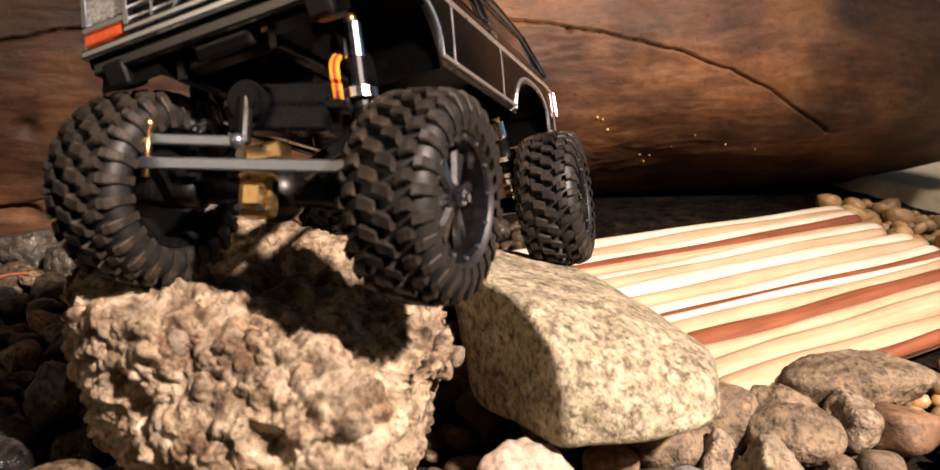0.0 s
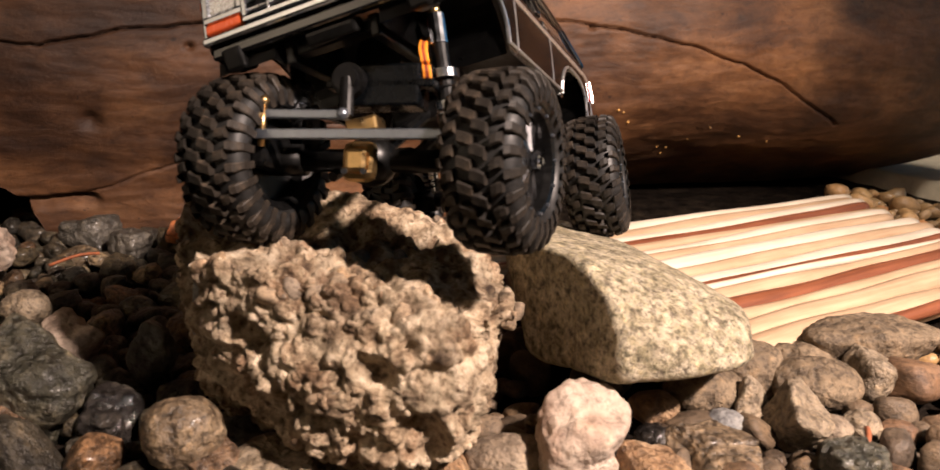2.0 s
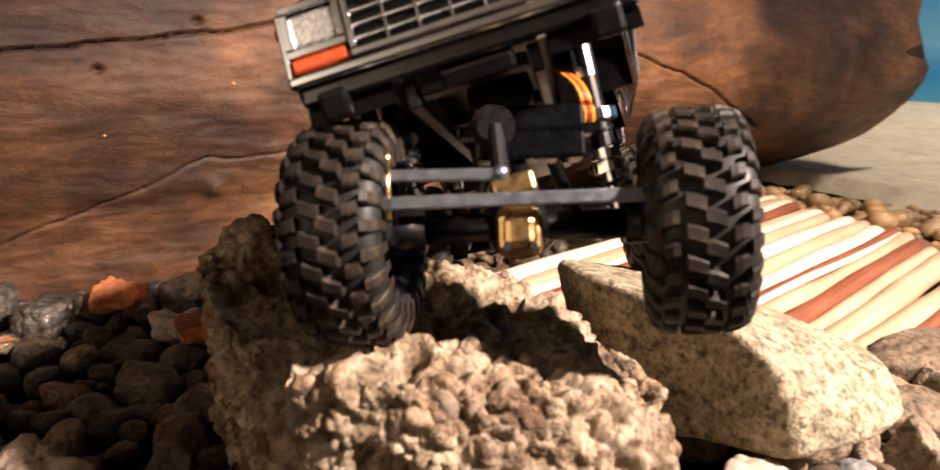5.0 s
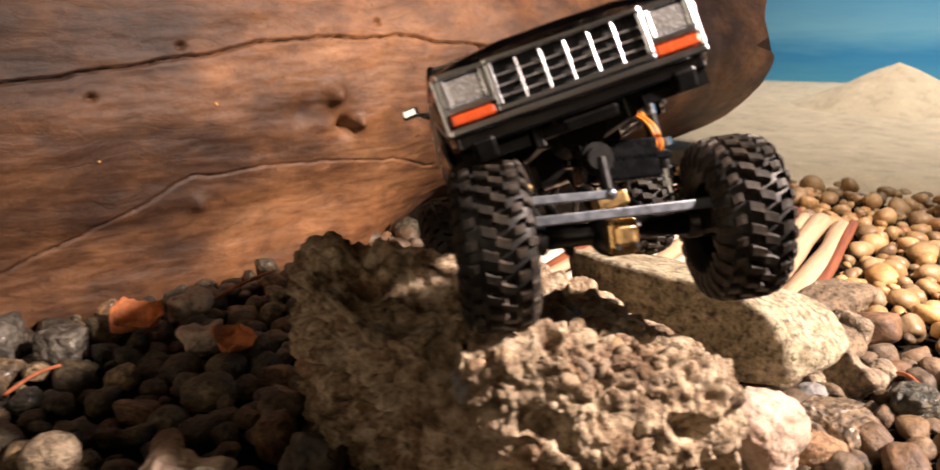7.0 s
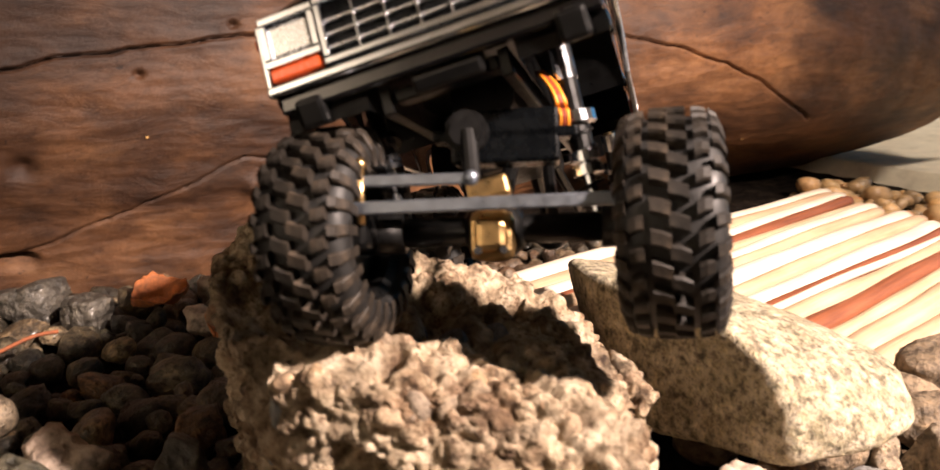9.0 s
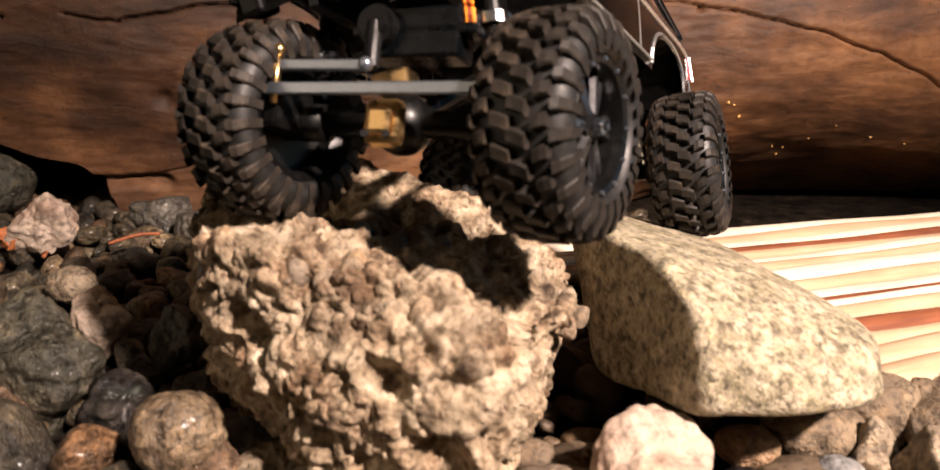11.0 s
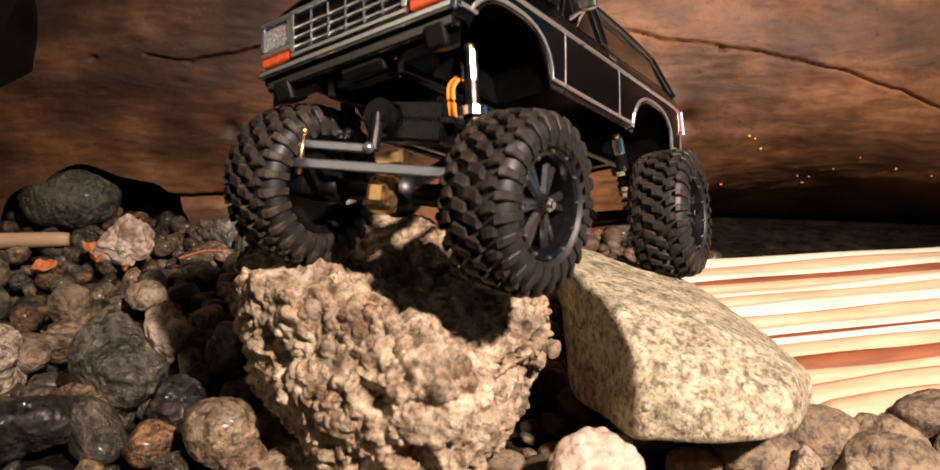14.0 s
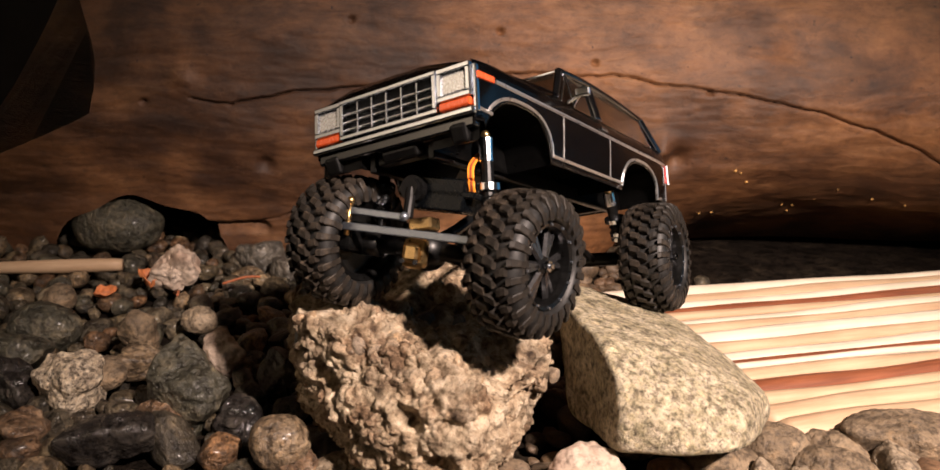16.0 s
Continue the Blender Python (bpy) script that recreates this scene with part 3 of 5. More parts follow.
        disp -= 0.006 * np.exp(-((d / 0.0022) ** 2)) * (a2 < 0.9)
    rad = R + disp
    under = -0.022 * np.clip(1 - (s - 0.10) / 0.2, 0, 1) * np.clip((0.055 - base[:, 2]) / 0.06, 0, 1.2) ** 1.5 * (a2 < 0.5)
    right_part = np.clip((s - 0.16) / 0.14, 0, 1) * (a2 < 0.5)
    under -= 0.012 * right_part * np.clip((0.68 - s) / 0.1, 0, 1) * np.exp(-(((base[:, 2] - 0.13) / 0.07) ** 2))
    under += 0.072 * right_part * np.clip((0.098 + 0.006 * np.sin(s * 19) - base[:, 2]) / 0.1, 0, 2) ** 1.5
    co = np.stack([s, -np.cos(a2) * rad + R + under, ZC + np.sin(a2) * rad], 1)
    fs = [(i * m + j, (i + 1) * m + j, (i + 1) * m + j + 1, i * m + j + 1) for i in range(n - 1) for j in range(m - 1)]
    fs += [tuple(range(m - 1, -1, -1)), tuple((n - 1) * m + j for j in range(m))]
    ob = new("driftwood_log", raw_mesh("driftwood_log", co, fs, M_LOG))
    ob.matrix_world = Matrix.Translation(LOG0 + FACE * 0.004) @ pose(0, 0, 0, 0, 0, math.degrees(math.atan2(AX.y, AX.x)))
    return ob


log = tagged(log_trunk(), "big weathered brown driftwood log with long dark cracks", "log")
rng = np.random.default_rng(4)
for sx, sz in ((0.296, 0.092), (0.302, 0.089), (0.312, 0.080), (0.394, 0.059), (0.380, 0.049), (0.368, 0.050), (0.379, 0.042), (0.408, 0.072), (0.448, 0.061), (0.483, 0.055), (0.299, 0.040), (0.283, 0.040), (-0.06, 0.10), (0.02, 0.13)):
    near_v = min(log.data.vertices, key=lambda v: (v.co.x - sx) ** 2 + (v.co.z - sz) ** 2 + (10 if v.co.y > 0.2 else 0))
    bm = bmesh.new()
    ball(bm, near_v.co, rng.uniform(0.0007, 0.0015), 8)
    part("resin_drop", bm, M_RESIN, log, "tiny shiny dried resin drop", True)


# ---- the sticks ----
def stick_mesh(rng, length, r, mat):
    ph, amp = rng.uniform(0, 6, 3), rng.uniform(0.2, 1.0, 3)
    seg, n = 12, 44
    vs, fs = [], []
    for i in range(n + 1):
        u = i / n
        x = length * u
        wy = 0.0030 * amp[0] * math.sin(3.4 * u + ph[0]) + 0.0009 * amp[1] * math.sin(9 * u + ph[1])
        wz = 0.0009 * amp[2] * math.sin(5 * u + ph[2])
        rr = r * (1 + 0.07 * math.sin(7 * u + ph[1]) + 0.05 * math.sin(17 * u + ph[2]))
        end = min(u, 1 - u) * n
        rr *= 0.86 if end < 0.5 else 1.0
        for k in range(seg):
            t = k * math.tau / seg
            vs.append((x, wy + rr * math.cos(t), wz + 0.93 * rr * math.sin(t)))
    for i in range(n):
        for k in range(seg):
            fs.append((i * seg + k, i * seg + (k + 1) % seg, (i + 1) * seg + (k + 1) % seg, (i + 1) * seg + k))
    fs += [tuple(range(seg - 1, -1, -1)), tuple(n * seg + k for k in range(seg))]
    return raw_mesh("stick", vs, fs, mat)


def sticks():
    rng = np.random.default_rng(5)
    kinds = "R C C C R C P R P C P C P C R P C P".split()
    looks = {"R": (M_RED, "reddish brown bark-covered round stick in the raft"), "C": (M_CREAM, "peeled cream round wooden stick in the raft"), "P": (M_PALE, "pale bleached round wooden stick in the raft")}
    widths = (0.008, 0.017, 0.017, 0.010, 0.015, 0.012, 0.005, 0.009, 0.018, 0.012, 0.017, 0.011, 0.014, 0.008, 0.012, 0.012, 0.018, 0.014)
    v = 0.196
    for i, k in enumerate(kinds):
        wide = widths[i]
        a, b = 0.320 + rng.uniform(-0.006, 0.006) - (0.05 if i > 6 else 0) + (0.045 if i == 0 else 0), 0.600 + rng.uniform(-0.010, 0.010) + 0.5 * (v - 0.196)
        ob = new("stick", stick_mesh(rng, b - a, wide * 0.54, looks[k][0]))
        q = STICK * a + CROSS * (v + wide / 2)
        ob.matrix_world = Matrix.Translation((q.x, q.y, 0.012 - wide * 0.5 + rng.uniform(-0.0008, 0.0010))) @ pose(0, 0, 0, 0, 0, math.degrees(math.atan2(STICK.y, STICK.x)) + rng.uniform(-0.6, 0.6))
        tagged(ob, looks[k][1], "stick", "sticks laid side by side")
        v += wide
    ob = new("stick", stick_mesh(rng, 0.30, 0.006, M_CREAM))
    ob.matrix_world = pose(-0.370, 0.457, 0.006, 0, 0, 210)
    tagged(ob, "peeled cream stick lying on the gravel by the log", "stick")


sticks()


# ---- the conglomerate rock and the granite stone ----
def nodule(w, freq, high, shift):
    """Height of rounded pebbles packed in the skin; some places stay bare."""
    d = noise.voronoi(w * freq + Vector((shift, shift * 2.3, -shift)))[0][0]
    bare = noise.noise(w * freq * 0.35 + Vector((shift, 7, 1)))
    return high * (max(0.0, 0.34 - d * d) ** 0.5 * 1.7 - 0.55) * (0.35 + 0.65 * min(1.0, max(0.0, bare * 2.5 + 0.7)))


def rock():
    dirs, faces = sphere_dirs(8)
    mid = np.array((-0.0418, 0.3067, 0.0381))
    planes = [
        ((-0.95, -0.30, -0.06), 0.063), ((-0.58, -0.82, 0.0), 0.062), ((0.05, -0.93, 0.36), 0.072), ((0.63, -0.70, 0.34), 0.088),
        ((0.99, -0.06, -0.11), 0.068), ((0.73, 0.59, 0.20), 0.074), ((0.32, 0.93, 0.17), 0.064), ((-0.32, 0.95, 0.0), 0.125), ((-0.97, 0.25, 0.0), 0.110),
        ((0.0, 0.0, 1.0), 0.070), ((0.16, 0.04, -0.99), 0.042), ((-0.42, -0.59, -0.69), 0.0600), ((0.10, -0.82, -0.56), 0.079),
    ]
    r = soft_hull(dirs, planes, 11)
    co = dirs * r[:, None]
    at = co + mid
    bulge = np.exp(-(((at[:, 0] + 0.006) / 0.026) ** 2 + ((at[:, 1] - 0.235) / 0.03) ** 2 + ((at[:, 2] - 0.045) / 0.026) ** 2))
    co = co + np.array((0.15, -0.95, 0.2)) * (0.010 * bulge)[:, None]
    at = co + mid
    # the broken top: a front crest, a hollow behind it, a higher rear ridge and a knobbly right column
    low = 0.067 - 0.022 * np.clip((at[:, 0] + 0.002) / 0.03, 0, 1)
    top = low.copy()
    for line, wide in (
        (((-0.104, 0.296, 0.064), (-0.086, 0.265, 0.073), (-0.055, 0.266, 0.078), (-0.026, 0.258, 0.073), (-0.006, 0.236, 0.064)), 0.024),
        (((-0.118, 0.335, 0.076), (-0.106, 0.380, 0.087), (-0.068, 0.352, 0.083), (-0.040, 0.343, 0.076), (-0.010, 0.342, 0.058)), 0.021),
        (((0.001, 0.332, 0.065), (0.007, 0.298, 0.062), (0.016, 0.266, 0.053)), 0.013),
    ):
        for p, q in zip(line, line[1:]):
            d, t = seg_dist(at[:, :2], p, q)
            top = np.maximum(top, low + (p[2] + (q[2] - p[2]) * t - low) * np.exp(-((d / wide) ** 2)))
    k = 0.003
    co[:, 2] = -k * np.logaddexp(-at[:, 2] / k, -top / k) - mid[2]
    lumps = np.zeros(len(co))
    for i, c in enumerate(co):
        w = Vector(c) + 0.003 * Vector(noise.noise_vector(Vector(c) * 70))
        lumps[i] = nodule(w, 75, 0.0030, 0) + nodule(w, 140, 0.0030, 3) + nodule(w, 280, 0.0018, 6)
    lumps += rough_skin(co, ((24, 0.005), (60, 0.0030), (190, 0.0010), (480, 0.0004)))
    holes = np.array([noise.noise(Vector(c) * 48 + Vector((9, 2, 4))) for c in co])
    lumps -= 0.035 * np.clip(holes - 0.30, 0, 1)
    # layered breaks across the weathered rear left face
    back = np.clip((-0.075 - at[:, 0]) / 0.02, 0, 1) * np.clip((at[:, 1] - 0.265) / 0.03, 0, 1)
    wavy = np.array([noise.noise(Vector(c) * 30 + Vector((1, 7, 3))) for c in co])
    layer = (at[:, 2] / 0.0125 + 0.9 * wavy) % 1.0
    lumps -= 0.0055 * back * np.exp(-((layer - 0.5) / 0.13) ** 2)
    tri = np.array(faces)
    fn = np.cross(co[tri[:, 1]] - co[tri[:, 0]], co[tri[:, 2]] - co[tri[:, 0]])
    out = np.zeros_like(co)
    for k in range(3):
        np.add.at(out, tri[:, k], fn)
    out /= np.linalg.norm(out, axis=1)[:, None]
    out = 0.8 * out + 0.2 * dirs
    co = co + out * lumps[:, None] + mid
    ob = new("conglomerate_rock", raw_mesh("conglomerate_rock", co, faces, M_CONCRETE))
    tagged(ob, "rough beige lump of conglomerate with embedded pebbles", "rock")
    rng = np.random.default_rng(12)
    small = [pebble_mesh("embedded_pebble", rng, 3, M_EMBED, False) for _ in range(5)]
    normals = np.array([v.normal[:] for v in ob.data.vertices])
    spots = [i for i in rng.permutation(len(co)) if normals[i][2] > 0.0 and (normals[i][1] < 0.3 or normals[i][2] > 0.4)][:280]
    for k, i in enumerate(spots):
        s = 0.14 + 0.34 * rng.random() ** 2
        p = new("embedded_pebble", small[k % 5])
        p.parent = ob
        p.matrix_local = Matrix.Translation(co[i] - normals[i] * 0.0074 * s) @ Euler(rng.uniform(0, 6.28, 3)).to_matrix().to_4x4() @ Matrix.Diagonal((s, s * rng.uniform(0.7, 1), s * rng.uniform(0.6, 0.9), 1))
    grey = pebble_mesh("embedded_pebble", rng, 4, M_SLATE, False)
    for (x, y, z), s in (((-0.084, 0.268, 0.061), 0.75), ((-0.087, 0.270, 0.046), 0.6), ((-0.034, 0.300, 0.059), 1.0), ((-0.020, 0.306, 0.057), 1.1), ((-0.046, 0.304, 0.061), 0.8), ((-0.028, 0.314, 0.060), 0.9), ((-0.009, 0.288, 0.058), 0.7)):
        p = new("embedded_pebble", small[int(s * 10) % 5])
        p.parent = ob
        p.matrix_local = Matrix.Translation((x, y, z)) @ Euler((0.4, 0.3, s)).to_matrix().to_4x4() @ Matrix.Diagonal((s * 0.8, s * 0.7, s, 1))
        p.data = grey
        tagged(p, "grey embedded pebble")
    return ob


rock()


def boulder():
    dirs, faces = sphere_dirs(6)
    mid = np.array((0.0707, 0.305, 0.0367))
    planes = [
        ((-0.87, -0.49, 0.04), 0.0205), ((0.1, -0.99, 0.0), 0.040), ((0.30, -0.25, 0.92), 0.0275), ((0.18, 0.10, 0.98), 0.0270), ((0.45, 0.15, 0.88), 0.0325), ((0.32, -0.68, 0.66), 0.034), ((0.96, -0.25, 0.10), 0.0555),
        ((0.13, -0.24, -0.96), 0.0185), ((0.33, -0.48, -0.81), 0.0345), ((-0.25, 0.97, 0.04), 0.090), ((-0.96, -0.02, -0.27), 0.038), ((0.64, 0.73, 0.24), 0.076), ((-0.54, -0.40, -0.75), 0.0275),
    ]
    co = dirs * soft_hull(dirs, planes, 15)[:, None]
    co += dirs * rough_skin(co, ((14, 0.0025), (40, 0.0018), (130, 0.0007), (420, 0.00035)))[:, None]
    ob = new("granite_stone", raw_mesh("granite_stone", co + mid, faces, M_GRANITE))
    return tagged(ob, "smooth pale speckled granite stone with a worn ridge", "stone")


boulder()
# ---- the model truck ----
TRUCK = Matrix(((-0.338, 0.921, -0.196, -0.0443), (-0.894, -0.249, 0.372, 0.2746), (0.293, 0.301, 0.907, 0.1778), (0, 0, 0, 1)))
q3 = TRUCK.to_3x3().to_quaternion()
TRUCK = Matrix.LocRotScale(TRUCK.translation, q3, None)
INV = TRUCK.inverted()
CENTRES = {"fl": Vector((0.025, 0.262, 0.111)), "fr": Vector((-0.0668, 0.281, 0.106)), "rl": Vector((0.072, 0.393, 0.083)), "rr": Vector((-0.031, 0.415, 0.060))}
LC = {k: INV @ v for k, v in CENTRES.items()}
STEER = 9.0

truck = new("model_truck")
truck.empty_display_size = 0.02
truck.matrix_world = TRUCK
tagged(truck, "glossy black radio-controlled crawler truck with chrome grille climbing on rocks", "model truck")


def tyre_mesh():
    seg = 72
    prof = [(-0.0100, 0.0186), (-0.0120, 0.0192), (-0.0133, 0.0212), (-0.0135, 0.0238), (-0.0125, 0.0262), (-0.0105, 0.0280), (-0.006, 0.0287), (0, 0.0289)]
    prof = prof + [(-x, r) for x, r in prof[-2::-1]] + [(0.0085, 0.0180), (-0.0085, 0.0180)]
    vs, fs = [], []
    n = len(prof)
    for k in range(seg):
        t = k * math.tau / seg
        for x, r in prof:
            vs.append((r * math.cos(t), x, r * math.sin(t)))
    for k in range(seg):
        for j in range(n):
            fs.append((k * n + j, k * n + (j + 1) % n, ((k + 1) % seg) * n + (j + 1) % n, ((k + 1) % seg) * n + j))

    return raw_mesh("tyre", vs, fs, M_CARCASS, True)


TREAD_N = 25
STEP = math.tau / TREAD_N


def block_shape(y0, y1, dt0, dt1, width, r0, r1, drop):
    """A tread block from y0 to y1 across the tyre, skewed round it from dt0 to dt1; drop: how far its outer end folds down."""
    vs, fs = [], []
    for y, dt, dr in ((y0, dt0, 0.0), ((y0 + y1) / 2, (dt0 + dt1) / 2 + 0.008, drop * 0.22), (y1, dt1, drop)):
        for side in (-1, 1):
            for r, w in ((r0 - dr, width), (r1 - dr - 0.0008, width * 0.90), (r1 - dr, width * 0.64)):
                t = dt + side * w / 2
                vs.append((r * math.cos(t), y, r * math.sin(t)))
    for a in (0, 6):
        b = a + 6
        fs += [(a + 2, a + 5, b + 5, b + 2), (a, a + 1, b + 1, b), (a + 1, a + 2, b + 2, b + 1), (a + 4, a + 3, b + 3, b + 4), (a + 5, a + 4, b + 4, b + 5)]
    fs += [(0, 3, 4, 1), (1, 4, 5, 2), (12, 13, 16, 15), (13, 14, 17, 16)]
    return vs, fs


# rows of blocks: turn within a step, and the block
TREAD = [
    (0.00, (0.0002, -0.0046, -0.020, 0.030, STEP * 0.57, 0.0262, 0.0317, 0.0)),
    (0.50, (-0.0002, 0.0046, 0.030, -0.020, STEP * 0.57, 0.0262, 0.0317, 0.0)),
    (0.50, (-0.0063, -0.0098, 0.020, -0.016, STEP * 0.55, 0.0260, 0.0314, 0.0007)),
    (0.00, (0.0063, 0.0098, -0.016, 0.020, STEP * 0.55, 0.0260, 0.0314, 0.0007)),
    (0.05, (-0.0106, -0.0141, 0.010, -0.005, STEP * 0.49, 0.0252, 0.0306, 0.0055)),
    (0.55, (0.0106, 0.0141, -0.005, 0.010, STEP * 0.49, 0.0252, 0.0306, 0.0055)),
]
BLOCKS = [(turn, raw_mesh("tread_block", *block_shape(*shape), M_RUBBER, False)) for turn, shape in TREAD]


def joined_tread():
    vs, fs = [], []
    for k in range(TREAD_N):
        for turn, shape in TREAD:
            v, f = block_shape(*shape)
            t = (k + turn) * STEP
            base = len(vs)
            vs += [(x * math.cos(t) - z * math.sin(t), y, x * math.sin(t) + z * math.cos(t)) for x, y, z in v]
            fs += [tuple(base + i for i in q) for q in f]
    return raw_mesh("tread", vs, fs, M_RUBBER, False)


def rim_mesh():
    bm = bmesh.new()
    seg = 48
    prof = [(0.0108, 0.0192), (0.0118, 0.0182), (0.0112, 0.0166), (0.0085, 0.0160), (0.001, 0.0152), (-0.009, 0.0156), (-0.0112, 0.0184), (-0.0100, 0.0194), (0.0, 0.0176)]
    rings = [[bm.verts.new((r * math.cos(k * math.tau / seg), y, r * math.sin(k * math.tau / seg))) for y, r in prof] for k in range(seg)]
    for k in range(seg):
        a, b = rings[k], rings[(k + 1) % seg]
        for j in range(len(prof)):
            bm.faces.new((a[j], a[(j + 1) % len(prof)], b[(j + 1) % len(prof)], b[j]))
    rod(bm, (0, -0.004, 0), (0, 0.0085, 0), 0.0042, 16)
    rod(bm, (0, -0.004, 0), (0, -0.0028, 0), 0.0154, 32)
    return to_mesh("rim", bm, M_PLASTIC)


def spoke_mesh():
    bm = bmesh.new()
    for off in (-0.14, 0.14):
        rod(bm, (0.0035, 0.0075, 0), (0.0160 * math.cos(off), 0.0058, 0.0160 * math.sin(off)), 0.0017, 6)
    return to_mesh("spoke", bm, M_SPOKE)


def nut_mesh():
    bm = bmesh.new()
    rod(bm, (0, 0.0080, 0), (0, 0.0118, 0), 0.0024, 6)
    rod(bm, (0, 0.0118, 0), (0, 0.0132, 0), 0.0012, 10)
    return to_mesh("wheel_nut", bm, M_CHROME)


def bolt_ring():
    bm = bmesh.new()
    for k in range(12):
        t = k * math.tau / 12
        rod(bm, (0.0175 * math.cos(t), 0.0108, 0.0175 * math.sin(t)), (0.0175 * math.cos(t), 0.0124, 0.0175 * math.sin(t)), 0.0006, 6)
    return to_mesh("rim_bolts", bm, M_STEEL)


M_SPOKE = plain("satin_black_spoke", (0.10, 0.10, 0.105), 0.22, 0.85)
REST = joined_tread()
TYRE, RIM, NUT, BOLTS, SPOKE = tyre_mesh(), rim_mesh(), nut_mesh(), bolt_ring(), spoke_mesh()
spin = {"fl": 10, "fr": 37, "rl": 55, "rr": 80}
for k, c in LC.items():
    other = LC[{"fl": "fr", "fr": "fl", "rl": "rr", "rr": "rl"}[k]]
    out = (c - other).normalized()
    if k in ("fl", "fr"):
        out = Matrix.Rotation(radians(-STEER), 3, "Z") @ out
    up = (Vector((0, 0, 1)) - out * out.z).normalized()
    fwd = out.cross(up)
    m = Matrix((fwd, out, up)).transposed().to_4x4()
    place = Matrix.Translation(c) @ m @ pose(0, 0, 0, 0, spin[k], 0)
    rim = new("wheel", RIM)
    rim.parent = truck
    rim.matrix_local = place
    tagged(rim, "black spoked beadlock wheel")
    for name, me in (("wheel_nut", NUT), ("rim_bolts", BOLTS)):
        o = new(name, me)
        o.parent = rim
    for i in range(6):
        o = new("spoke", SPOKE)
        o.parent = rim
        o.matrix_local = pose(0, 0, 0, 0, 60 * i, 0)
    tyre = new("tyre", TYRE)
    tyre.parent = truck
    tyre.matrix_local = place
    tagged(tyre, "knobbly dusty black rubber tyre")
    if k in ("fl", "fr"):
        for i in range(TREAD_N):
            for turn, me in BLOCKS:
                o = new("tread_block", me)
                o.parent = tyre
                o.matrix_local = pose(0, 0, 0, 0, -math.degrees((i + turn) * STEP), 0)
    else:
        o = new("tread", REST)
        o.parent = tyre
        tagged(o, kind="stuff")

W, LEN = 0.0486, 0.2075


def arch(x, c, half, top):
    u = (x - c) / half
    return None if abs(u) >= 1 else -0.030 + (top + 0.030) * (1 - abs(u) ** 2.6) ** 0.5


def sill(x):
    for c, half, top in ((-0.033, 0.0265, -0.0105), (-0.1645, 0.0245, -0.0115)):
        a = arch(x, c, half, top)
        if a is not None:
            return a
    if x > -0.0065:
        return -0.0225
    return -0.0300 if x > -0.165 else -0.0275


def skin_y(x, z):
    y = W - 0.0016 * max(0, (z + 0.004) / 0.008) ** 2 - 0.0022 * max(0, (-0.008 - z) / 0.022) ** 1.5
    y -= 0.0026 * max(0, (x + 0.018) / 0.018) ** 2
    y -= 0.0015 * max(0, (-x - 0.185) / 0.022) ** 2
    return y


def side_panel(name, x0, x1, side, label):
    bm = bmesh.new()
    n, rows = max(10, int((x0 - x1) / 0.0011)), 12
    grid = []
    for i in range(n + 1):
        x = x0 + (x1 - x0) * i / n
        b = sill(x)
        grid.append([bm.verts.new((x, side * skin_y(x, b + (0.0035 - b) * j / rows), b + (0.0035 - b) * j / rows)) for j in range(rows + 1)])
    for i in range(n):
        for j in range(rows):
            bm.faces.new((grid[i][j], grid[i + 1][j], grid[i + 1][j + 1], grid[i][j + 1]))
    bmesh.ops.solidify(bm, geom=list(bm.faces), thickness=0.0012 * -side)
    return part(name, bm, M_BLACK, truck, label, True)


